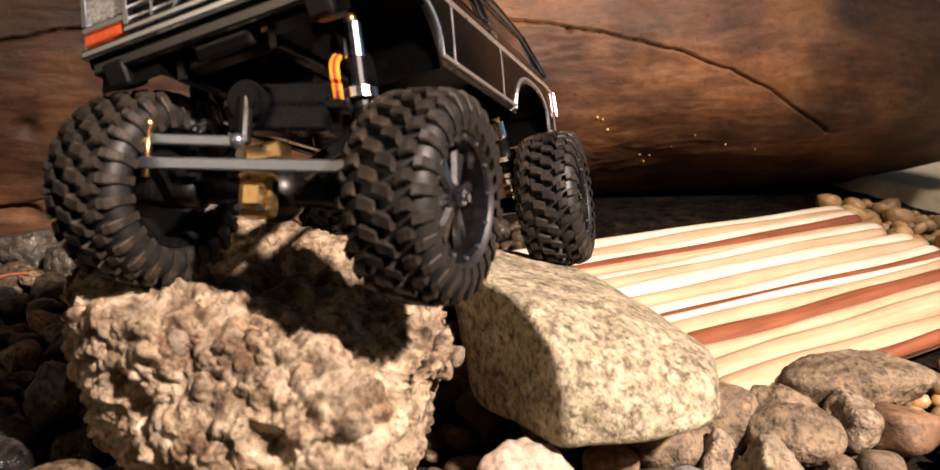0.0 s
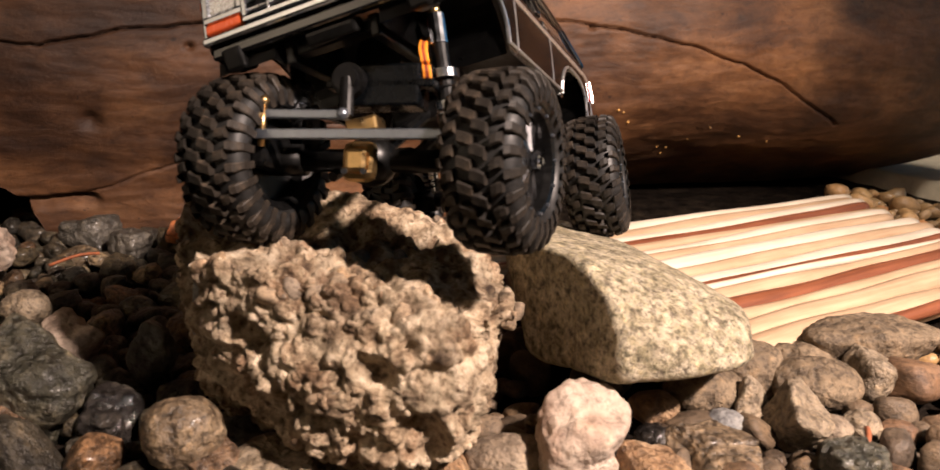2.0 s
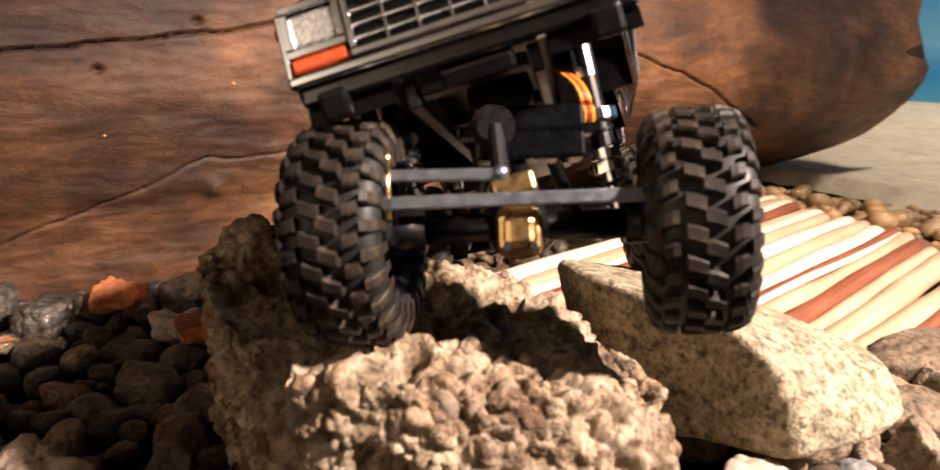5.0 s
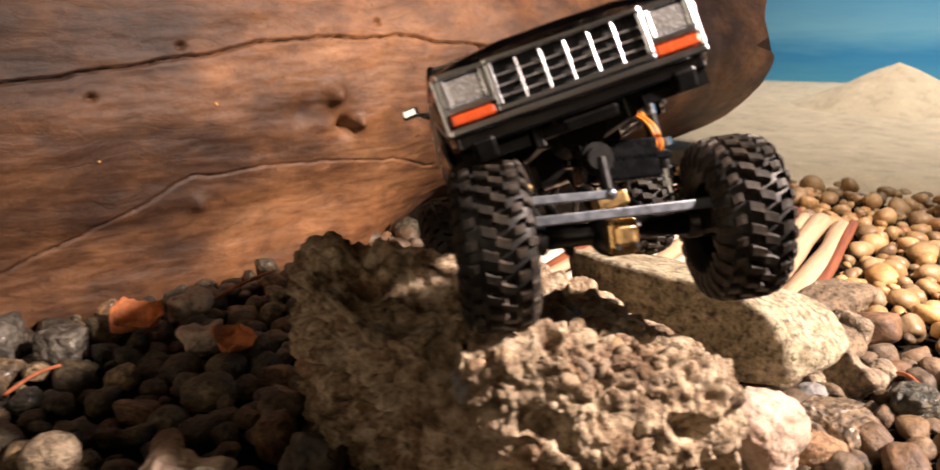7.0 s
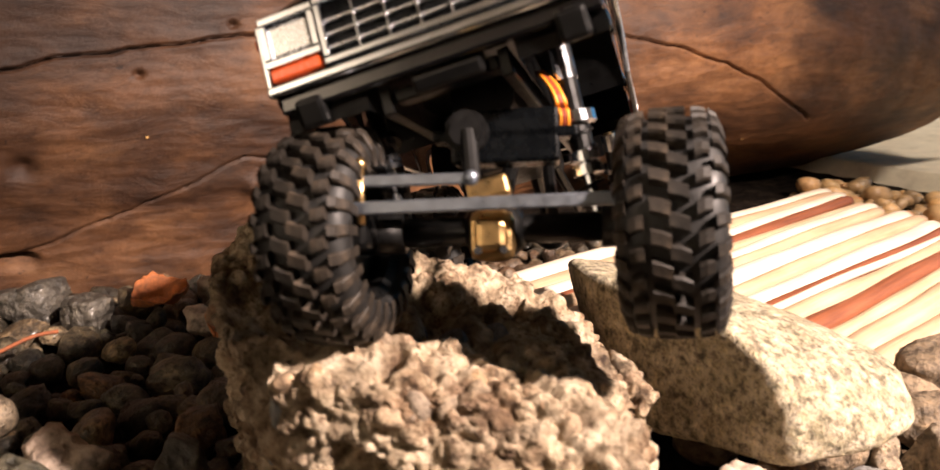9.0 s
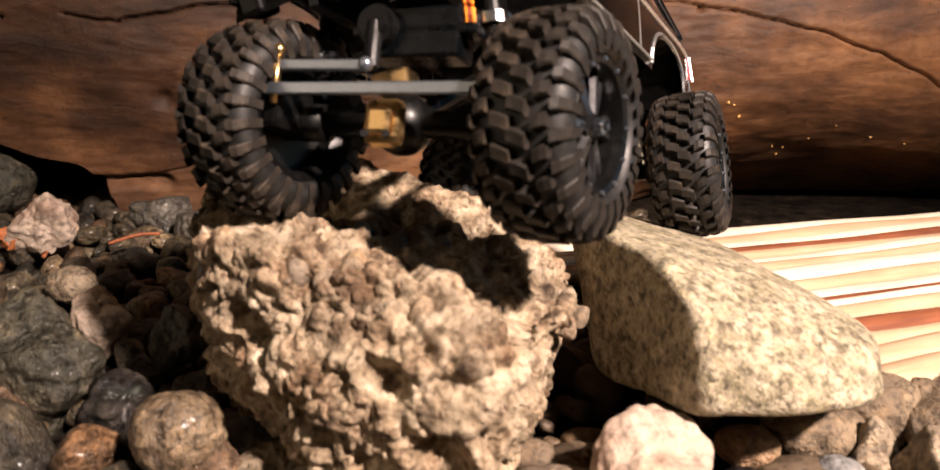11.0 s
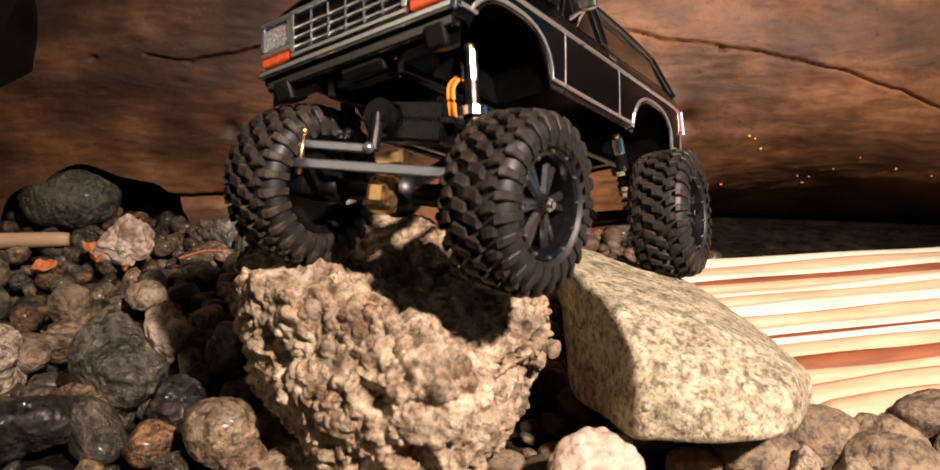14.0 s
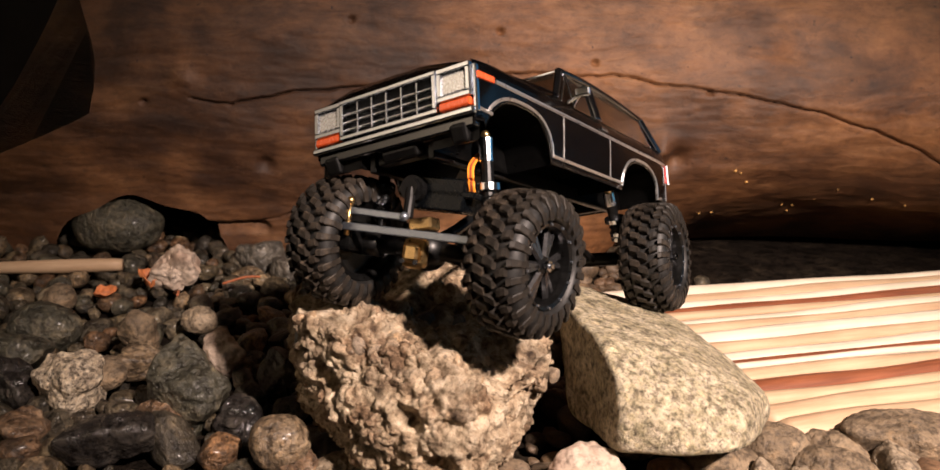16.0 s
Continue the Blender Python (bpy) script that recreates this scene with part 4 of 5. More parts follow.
for side in (1, -1):
    side_panel("fender", -0.0005, -0.0712, side, "glossy black front wing")
    door = side_panel("door", -0.0720, -0.1232, side, "glossy black door")
    side_panel("quarter_panel", -0.1238, -LEN, side, "glossy black rear quarter panel")
    bm = bmesh.new()
    box(bm, (0.007, 0.0012, 0.0018), Matrix.Translation((-0.1165, side * (W + 0.0004), -0.001)), 0.0004)
    part("door_handle", bm, M_CHROME, door, "small chrome handle")
    # belt trim, arch trim and sill trim
    bm = bmesh.new()
    for i in range(70):
        x = -0.013 - (LEN - 0.016) * i / 69
        if i:
            rod(bm, px_, (x, side * skin_y(x, -0.004), -0.004), 0.0009, 6)
        px_ = (x, side * skin_y(x, -0.004), -0.004)
    part("belt_trim", bm, M_TRIM, truck, "thin silver strip along the body")
    for c, half, top, back in ((-0.033, 0.0265, -0.0105, 1), (-0.1645, 0.0245, -0.0115, 0)):
        pts = []
        for i in range(41):
            u = -1 + 2 * i / 40
            x = c + half * 1.06 * u
            z = -0.0275 + (top + 0.0295) * max(0, 1 - abs(u) ** 2.6) ** 0.5
            pts.append((x, side * skin_y(x, z), z))
        if back:
            pts[0] = (c - half * 1.06, side * skin_y(-0.06, -0.0262), -0.0262)
            pts = [(-0.0715, side * skin_y(-0.07, -0.0262), -0.0262)] + pts
            pts = [p for p in pts if p[0] < -0.0085 or p[2] > -0.0188] + [(-0.0105, side * skin_y(-0.0105, -0.0185), -0.0185), (-0.002, side * skin_y(-0.002, -0.0172), -0.0172)]
        else:
            pts = [(-0.1968, side * skin_y(-0.197, -0.0262), -0.0262)] + pts
        bm = bmesh.new()
        tube(bm, pts, 0.0009, 6)
        part("arch_trim", bm, M_TRIM, truck, "silver wheel arch trim")
    bm = bmesh.new()
    tube(bm, [(-0.0725, side * skin_y(-0.08, -0.0262), -0.0262), (-0.1385, side * skin_y(-0.13, -0.0262), -0.0262)], 0.0009, 6)
    part("sill_trim", bm, M_TRIM, truck, "silver strip along the sill")
    for x, ya, yb in ((-0.0716, W + 0.0001, skin_y(-0.0716, -0.026) + 0.0002), (-0.1235, W + 0.0001, skin_y(-0.1235, -0.026) + 0.0002), (-0.2068, 0.0468, 0.0462)):
        bm = bmesh.new()
        rod(bm, (x, side * ya, -0.004), (x, side * yb, -0.0262), 0.0004, 6)
        part("door_edge_trim", bm, M_TRIM, truck, "thin chrome edge strip")
    bm = bmesh.new()
    box(bm, (0.0115, 0.0022, 0.0030), Matrix.Translation((-0.0066, side * (W - 0.0013), -0.0036)) @ pose(0, 0, 0, 0, 0, side * -4), 0.0006)
    part("side_marker", bm, M_AMBER, truck, "orange side marker lens")
    bm = bmesh.new()
    box(bm, (0.0035, 0.004, 0.011), Matrix.Translation((-0.2072, side * 0.0455, -0.0095)), 0.0006)
    part("tail_light", bm, M_RED_LENS, truck, "red tail light")
    bm = bmesh.new()
    tube(bm, [(-0.2085, side * 0.0478, -0.0035), (-0.2085, side * 0.0478, -0.016)], 0.0008, 6)
    part("tail_light_trim", bm, M_CHROME, truck)
    # mirror
    bm = bmesh.new()
    box(bm, (0.0030, 0.0076, 0.0048), Matrix.Translation((-0.0795, side * 0.0560, 0.0080)) @ pose(0, 0, 0, 0, 0, side * 12), 0.0011)
    rod(bm, (-0.079, side * 0.0475, 0.0045), (-0.0795, side * 0.0545, 0.0070), 0.0010, 8)
    rod(bm, (-0.084, side * 0.0478, 0.0035), (-0.0795, side * 0.0545, 0.0070), 0.0008, 8)
    part("mirror", bm, M_CHROME, truck, "chrome door mirror")

# bonnet, cowl and inner floor
bm = bmesh.new()
nx, ny = 30, 28
rows = []
for i in range(nx + 1):
    u = i / nx
    x = 0.0035 - 0.0735 * u
    row = []
    for j in range(ny + 1):
        v = -1 + 2 * j / ny
        z = 0.0046 + 0.0040 * u - 0.0014 * abs(v) ** 6 * 1.5 + 0.0026 * (1 - v * v)
        z += 0.0004 * math.exp(-((abs(v) - 0.45) / 0.10) ** 2)
        z -= 0.0034 * max(0, (0.07 - u) / 0.07) ** 2
        row.append(bm.verts.new((x - 0.0042 * abs(v) ** 3 * (1 - u), v * (W - 0.0012 - 0.0012 * (1 - u)), z)))
    rows.append(row)
for i in range(nx):
    for j in range(ny):
        bm.faces.new((rows[i][j], rows[i + 1][j], rows[i + 1][j + 1], rows[i][j + 1]))
bmesh.ops.solidify(bm, geom=list(bm.faces), thickness=0.0012)
part("bonnet", bm, M_BLACK, truck, "glossy black bonnet", True)

# grille panel
bm = bmesh.new()


def ring_frame(bm, y0, y1, z0, z1, t, x0, x1):
    for a, b, c, d in ((y0, y1, z1 - t, z1), (y0, y1, z0, z0 + t), (y0, y0 + t, z0 + t, z1 - t), (y1 - t, y1, z0 + t, z1 - t)):
        box(bm, (x1 - x0, b - a, d - c), Matrix.Translation(((x0 + x1) / 2, (a + b) / 2, (c + d) / 2)), 0.0004)


ring_frame(bm, -0.0280, 0.0280, -0.0166, 0.0022, 0.0020, -0.001, 0.0022)
for s in (1, -1):
    ring_frame(bm, *sorted((s * 0.0282, s * 0.0452)), -0.0124, 0.0022, 0.0023, -0.0015, 0.0016)
    box(bm, (0.0026, 0.0020, 0.0205), Matrix.Translation((-0.0016, s * 0.0462, -0.0090)), 0.0006)
box(bm, (0.0034, 0.0930, 0.0032), Matrix.Translation((0.0002, 0, -0.0186)), 0.0009)
part("grille_panel", bm, M_CHROME, truck, "chrome front panel round grille and headlights")
bm = bmesh.new()
box(bm, (0.0015, 0.0900, 0.0175), Matrix.Translation((-0.0028, 0, -0.0078)))
part("grille_backing", bm, M_DARK, truck)
for k in range(1, 6):
    bm = bmesh.new()
    box(bm, (0.0022, 0.0009, 0.0146), Matrix.Translation((0.0004, -0.0261 + 0.0522 * k / 6, -0.0076)), 0.0003)
    part("grille_bar", bm, M_CHROME, truck)
for k in range(3):
    bm = bmesh.new()
    box(bm, (0.0030, 0.0522, 0.0007), Matrix.Translation((-0.0010, 0, -0.0040 - 0.0037 * k)) @ pose(0, 0, 0, 0, 12, 0), 0.0002)
    part("grille_slat", bm, M_TRIM, truck)
for s in (1, -1):
    bm = bmesh.new()
    box(bm, (0.0030, 0.0132, 0.0098), Matrix.Translation((-0.0006, s * 0.0367, -0.0054)), 0.0012)
    lamp = part("headlight", bm, M_LENS, truck, "clear rectangular headlight")
    bm = bmesh.new()
    box(bm, (0.0010, 0.0134, 0.0100), Matrix.Translation((-0.0030, s * 0.0367, -0.0054)), 0.0003)
    rod(bm, (-0.0030, s * 0.0367, -0.0054), (-0.0012, s * 0.0367, -0.0054), 0.0022, 12)
    part("reflector", bm, M_CHROME, lamp)
    bm = bmesh.new()
    box(bm, (0.0030, 0.0158, 0.0036), Matrix.Translation((0.0001, s * 0.0368, -0.0145)), 0.0008)
    part("turn_signal", bm, M_AMBER, truck, "orange turn signal lens")
    bm = bmesh.new()
    box(bm, (0.0100, 0.0085, 0.0085), Matrix.Translation((-0.0055, s * 0.0365, -0.0252)) @ pose(0, 0, 0, 0, 18, 0), 0.0015)
    part("bumper_mount", bm, M_PLASTIC, truck)
bm = bmesh.new()
box(bm, (0.0040, 0.0900, 0.0055), Matrix.Translation((-0.0030, 0, -0.0222)), 0.0010)
part("valance", bm, M_BLACK, truck, "glossy black front valance")
bm = bmesh.new()
box(bm, (0.0080, 0.0200, 0.0050), Matrix.Translation((-0.0075, 0.002, -0.0262)) @ pose(0, 0, 0, 0, 25, 0), 0.0012)
part("skid_plate", bm, M_PLASTIC, truck, "black front skid plate")

# cab
WSB, WST, RB, RT = -0.0690, -0.0845, -0.2015, -0.1870


def pillar(a, b, r, mat=None, label=""):
    bm = bmesh.new()
    d = Vector(b) - Vector(a)
    m = Matrix.Translation((Vector(a) + Vector(b)) / 2) @ d.to_track_quat("Z", "Y").to_matrix().to_4x4()
    box(bm, (r, r, d.length), m, r * 0.25)
    return part("pillar", bm, mat or M_BLACK, truck, label)


bm = bmesh.new()
nx, ny = 24, 20
rows = []
for i in range(nx + 1):
    u = i / nx
    x = WST + 0.002 + (RT - WST - 0.004) * u
    row = []
    for j in range(ny + 1):
        v = -1 + 2 * j / ny
        z = 0.0275 - 0.0034 * abs(v) ** 5 - 0.0030 * max(0, (0.08 - u) / 0.08) ** 2 - 0.0020 * u - 0.003 * max(0, (u - 0.92) / 0.08) ** 2
        row.append(bm.verts.new((x, v * 0.0425, z)))
    rows.append(row)
for i in range(nx):
    for j in range(ny):
        bm.faces.new((rows[i][j], rows[i + 1][j], rows[i + 1][j + 1], rows[i][j + 1]))
bmesh.ops.solidify(bm, geom=list(bm.faces), thickness=0.0012)
part("roof", bm, M_BLACK, truck, "glossy black roof", True)
for s in (1, -1):
    bm = bmesh.new()
    tube(bm, curve_points([(WST + 0.001, s * 0.0408, 0.0238), (-0.110, s * 0.0420, 0.0246), (-0.150, s * 0.0418, 0.0243), (RT - 0.001, s * 0.0408, 0.0228)], 14), 0.0021, 8)
    part("roof_rail", bm, M_BLACK, truck, "glossy black roof edge", True)


def pane(name, corners, mat, thick=0.0006):
    bm = bmesh.new()
    f = bm.faces.new([bm.verts.new(c) for c in corners])
    bmesh.ops.solidify(bm, geom=[f], thickness=thick)
    ob = part(name, bm, mat, truck)
    return ob


for s in (1, -1):
    pillar((WSB, s * 0.0462, 0.0040), (WST, s * 0.0410, 0.0245), 0.0032)
    pillar((-0.1125, s * 0.0470, 0.0030), (-0.1135, s * 0.0415, 0.0245), 0.0040)
    pillar((RB, s * 0.0460, 0.0030), (RT, s * 0.0405, 0.0230), 0.0040)
    pillar((-0.0860, s * 0.0474, 0.0036), (-0.0880, s * 0.0425, 0.0225), 0.0009, M_CHROME, "thin chrome quarter-light frame")
    pillar((WSB - 0.004, s * 0.0474, 0.0036), (-0.0880, s * 0.0425, 0.0228), 0.0010, M_CHROME, "thin chrome window frame")
    pillar((-0.1100, s * 0.0476, 0.0036), (-0.1110, s * 0.0424, 0.0235), 0.0010, M_CHROME, "thin chrome window frame")
    pillar((-0.1165, s * 0.0476, 0.0036), (-0.1172, s * 0.0424, 0.0235), 0.0010, M_CHROME, "thin chrome window frame")
    pillar((-0.1955, s * 0.0470, 0.0040), (-0.1835, s * 0.0415, 0.0225), 0.0010, M_CHROME, "thin chrome window frame")
    pane("door_window", [(-0.0880, s * 0.0470, 0.003), (-0.1105, s * 0.0470, 0.003), (-0.1112, s * 0.0416, 0.0238), (-0.0885, s * 0.0416, 0.0235)], M_GLASS)
    pane("rear_side_window", [(-0.1160, s * 0.0468, 0.003), (-0.1960, s * 0.0462, 0.003), (-0.1835, s * 0.0412, 0.0228), (-0.1165, s * 0.0416, 0.0238)], M_GLASS)
pane("windscreen", [(WSB, -0.0450, 0.006), (WSB, 0.0450, 0.006), (WST, 0.0400, 0.0250), (WST, -0.0400, 0.0250)], M_GLASS)
pane("rear_window", [(RB, 0.0450, 0.003), (RB, -0.0450, 0.003), (RT, -0.0395, 0.0225), (RT, 0.0395, 0.0225)], M_GLASS)
pillar((WSB - 0.001, -0.0440, 0.0062), (WSB - 0.001, 0.0440, 0.0062), 0.0012, M_CHROME, "chrome windscreen frame")
pillar((WST + 0.0005, -0.0395, 0.0243), (WST + 0.0005, 0.0395, 0.0243), 0.0012, M_CHROME, "chrome windscreen frame")
bm = bmesh.new()
box(bm, (0.0016, 0.0920, 0.0290), Matrix.Translation((-LEN + 0.0002, 0, -0.0125)), 0.0005)
part("tailgate", bm, M_BLACK, truck, "glossy black tailgate")
bm = bmesh.new()
box(bm, (0.1300, 0.0900, 0.0016), Matrix.Translation((-0.1400, 0, 0.0012)), 0.0004)
box(bm, (0.0030, 0.0880, 0.0060), Matrix.Translation((-0.0730, 0, 0.0045)), 0.0008)
part("interior_tray", bm, M_PLASTIC, truck, "matt black interior tray")

# chassis
for s in (1, -1):
    bm = bmesh.new()
    box(bm, (0.1850, 0.0035, 0.0080), Matrix.Translation((-0.1000, s * 0.0170, -0.0280)), 0.0006)
    part("chassis_rail", bm, M_PLASTIC, truck, "black chassis rail")
for x in (-0.012, -0.055, -0.105, -0.150, -0.190):
    bm = bmesh.new()
    box(bm, (0.0060, 0.0300, 0.0040), Matrix.Translation((x, 0, -0.0270)), 0.0006)
    part("cross_member", bm, M_PLASTIC, truck, "black chassis cross member")
bm = bmesh.new()
box(bm, (0.0460, 0.0290, 0.0210), Matrix.Translation((-0.0960, 0, -0.0330)), 0.0025)
rod(bm, (-0.0600, 0.004, -0.0270), (-0.0340, 0.004, -0.0270), 0.0100, 18)
part("gearbox", bm, M_PLASTIC, truck, "black gearbox and motor housing")
for s in (1, -1):
    for x in (-0.033, -0.1645):
        bm = bmesh.new()
        arcs = [[bm.verts.new((x + 0.029 * math.cos(math.pi * i / 20), s * y, -0.030 + 0.0265 * math.sin(math.pi * i / 20))) for i in range(21)] for y in (0.021, 0.045)]
        for i in range(20):
            bm.faces.new((arcs[0][i], arcs[0][i + 1], arcs[1][i + 1], arcs[1][i]))
        bm.faces.new(arcs[0])
        bmesh.ops.solidify(bm, geom=list(bm.faces), thickness=0.0008)
        part("inner_fender", bm, M_PLASTIC, truck, "matt black inner wing")


def axle(a, b, name, pump):
    a, b = Vector(a), Vector(b)
    d = (b - a).normalized()
    bm = bmesh.new()
    rod(bm, a + d * 0.014, b - d * 0.014, 0.0042, 14)
    c = a.lerp(b, 0.5 + pump)
    ball(bm, c, 0.0095, 16)
    for e, sgn in ((a, 1), (b, -1)):
        rod(bm, e + d * sgn * 0.002, e + d * sgn * 0.019, 0.0060, 12)
    part(name, bm, M_PLASTIC, truck, "black axle housing", True)
    return c, d


fc, fd = axle(LC["fl"], LC["fr"], "front_axle", 0.02)
rc, rd = axle(LC["rl"], LC["rr"], "rear_axle", 0.0)
fwd = (Vector((1, 0, 0)) - fd * fd.x).normalized()
upv = fwd.cross(fd) if fwd.cross(fd).z > 0 else fd.cross(fwd)
AXF = Matrix((fwd, -fd, upv)).transposed().to_4x4()
AXF.translation = fc
bm = bmesh.new()
box(bm, (0.0060, 0.0125, 0.0140), AXF @ Matrix.Translation((0.0105, 0, -0.0020)), 0.0030)
box(bm, (0.0030, 0.0088, 0.0092), AXF @ Matrix.Translation((0.0138, 0, -0.0020)), 0.0020)
cover = part("differential_cover", bm, M_BRASS, truck, "brass differential cover")
bm = bmesh.new()
for y in (-0.0035, 0.0035):
    rod(bm, AXF @ Vector((0.0150, y, -0.0060)), AXF @ Vector((0.0160, y, -0.0060)), 0.0011, 8)
part("cover_bolts", bm, M_DARK, cover)
bm = bmesh.new()
box(bm, (0.0090, 0.0120, 0.0060), AXF @ Matrix.Translation((0.0050, -0.001, 0.0110)) @ pose(0, 0, 0, 12, 0, 0), 0.0012)
part("link_mount", bm, M_BRASS, truck, "brass link mount")
bm = bmesh.new()
box(bm, (0.0022, 0.0760, 0.0036), AXF @ Matrix.Translation((0.0175, 0.000, 0.0062)), 0.0005)
part("tie_rod", bm, M_STEEL, truck, "flat bluish steel steering rod")
bm = bmesh.new()
a, b = AXF @ Vector((0.0165, -0.0340, 0.0135)), AXF @ Vector((0.0165, -0.0050, 0.0130))
d = b - a
m = Matrix.Translation((a + b) / 2) @ d.to_track_quat("Y", "Z").to_matrix().to_4x4()
box(bm, (0.0022, d.length, 0.0032), m, 0.0005)
part("drag_link", bm, M_STEEL, truck, "flat bluish steel drag link")
for y in (-0.0345, 0.0345):
    bm = bmesh.new()
    rod(bm, AXF @ Vector((0.0170, y, 0.0020)), AXF @ Vector((0.0170, y, 0.0175 if y < 0 else 0.0110)), 0.0014, 8)
    ball(bm, AXF @ Vector((0.0170, y, 0.0180 if y < 0 else 0.0112)), 0.0020)
    part("rod_end", bm, M_BRASS, truck, "brass rod end bolt", True)
    bm = bmesh.new()
    box(bm, (0.0180, 0.0070, 0.0140), AXF @ Matrix.Translation((0.0070, y * 1.06, 0.0020)), 0.0020)
    part("steering_knuckle", bm, M_PLASTIC, truck)
bm = bmesh.new()
ball(bm, AXF @ Vector((0.0168, -0.0045, 0.0132)), 0.0022, 12)
part("link_ball", bm, M_STEEL, truck, "grey ball joint", True)
bm = bmesh.new()
box(bm, (0.0120, 0.0300, 0.0150), AXF @ Matrix.Translation((0.0020, 0.0040, 0.0255)), 0.0010)
box(bm, (0.0080, 0.0400, 0.0030), AXF @ Matrix.Translation((0.0040, 0.0040, 0.0260)), 0.0006)
servo = part("steering_servo", bm, M_SERVO, truck, "dark blue-grey steering servo")
bm = bmesh.new()
rod(bm, AXF @ Vector((0.0080, -0.0060, 0.0265)), AXF @ Vector((0.0118, -0.0060, 0.0265)), 0.0060, 20)
rod(bm, AXF @ Vector((0.0125, -0.0055, 0.0265)), AXF @ Vector((0.0140, -0.0045, 0.0130)), 0.0024, 12)
rod(bm, AXF @ Vector((0.0118, -0.0060, 0.0265)), AXF @ Vector((0.0142, -0.0060, 0.0265)), 0.0044, 16)
part("servo_horn", bm, M_HORN, servo, "dark grey servo arm")
for off, mat in ((-0.0010, M_WIRE), (0.0, M_WIRE2), (0.0010, M_WIRE)):
    bm = bmesh.new()
    tube(bm, curve_points([AXF @ Vector((0.0020, 0.0200 + off, 0.0260)), AXF @ Vector((0.0055, 0.0205 + off, 0.0310)), AXF @ Vector((0.0035, 0.0180 + off, 0.0390)), AXF @ Vector((-0.010, 0.0140 + off, 0.0470))], 14), 0.0007, 6)
    part("servo_wire", bm, mat, truck)


def shock(top, low):
    top, low = Vector(top), Vector(low)
    d = (low - top).normalized()
    length = (low - top).length
    bm = bmesh.new()
    rod(bm, top + d * 0.0015, top + d * length * 0.22, 0.0033, 14)
    rod(bm, top + d * length * 0.40, top + d * length * 0.455, 0.0058, 18)
    rod(bm, top + d * length * 0.60, top + d * length * 0.65, 0.0044, 18)
    rod(bm, top + d * length * 0.67, top + d * length * 0.72, 0.0044, 18)
    rod(bm, top + d * length * 0.2, low, 0.0016, 10)
    sh = part("shock_absorber", bm, M_CHROME, truck, "polished metal shock absorber")
    bm = bmesh.new()
    ball(bm, top, 0.0022)
    part("shock_cap", bm, M_BRASS, sh, "brass shock cap", True)
    bm = bmesh.new()
    rod(bm, top + d * length * 0.22, top + d * length * 0.40, 0.0030, 14)
    rod(bm, top + d * length * 0.46, top + d * length * 0.60, 0.0034, 14)
    part("shock_body", bm, M_PLASTIC, sh, "black shock absorber body")
    bm = bmesh.new()
    ax = d.orthogonal().normalized()
    ay = d.cross(ax)
    turns, n = 5, 70
    tube(bm, [top + d * (length * (0.46 + 0.44 * i / n)) + (ax * math.cos(turns * math.tau * i / n) + ay * math.sin(turns * math.tau * i / n)) * 0.0038 for i in range(n + 1)], 0.0005, 5)
    part("coil_spring", bm, M_PLASTIC, sh, "thin black coil spring", True)


for s, k in ((1, "fl"), (-1, "fr")):
    c = LC[k]
    shock((-0.0310, s * 0.0300, -0.0190), c + Vector((-0.002, -s * 0.0190, 0.004)))
for s, k in ((1, "rl"), (-1, "rr")):
    c = LC[k]
    shock((-0.1500, s * 0.0330, -0.0260), c + Vector((0.002, -s * 0.0190, 0.002)))
for s in (1, -1):
    for c, x in ((fc, -0.085), (rc, -0.105)):
        bm = bmesh.new()
        rod(bm, c + Vector((0, s * 0.017, -0.002)), (x, s * 0.012, -0.042), 0.0020, 8)
        part("suspension_link", bm, M_PLASTIC, truck, "black suspension link")
for c, x in ((fc, -0.075), (rc, -0.118)):
    bm = bmesh.new()
    rod(bm, c, (x, 0.002, -0.040), 0.0028, 10)
    part("drive_shaft", bm, M_PLASTIC, truck)
# ---- separate stones ----
def single_stone(name, planes, mid, mat, label, power=9, steps=((22, 0.005), (80, 0.0022), (240, 0.0008), (600, 0.0003)), level=6, category="stone", turn=(0, 0, 0)):
    dirs, faces = sphere_dirs(level)
    co = dirs * soft_hull(dirs, planes, power)[:, None]
    if power < 7:
        a, b, c = (planes[i][1] for i in (0, 2, 4))
        egg = np.sum((dirs / (a, b, c)) ** 2, axis=1) ** -0.5
        co = 0.15 * co + 0.87 * dirs * egg[:, None]
    co += dirs * rough_skin(co + np.array(mid), steps)[:, None]
    ob = new(name, raw_mesh(name, co, faces, mat))
    ob.matrix_world = pose(*mid, *turn)
    return tagged(ob, label, category)


def block(a, b, c, rng, jitter=0.2, extra=9):
    planes = [((s, 0, 0), a) for s in (1, -1)] + [((0, s, 0), b) for s in (1, -1)] + [((0, 0, s), c) for s in (1, -1)]
    planes = [(np.array(n) + rng.normal(0, jitter, 3), h) for n, h in planes]
    for _ in range(extra):
        n = rng.normal(size=3)
        n /= np.linalg.norm(n)
        planes.append((n, (abs(n[0]) * a + abs(n[1]) * b + abs(n[2]) * c) * rng.uniform(0.66, 0.86)))
    return planes


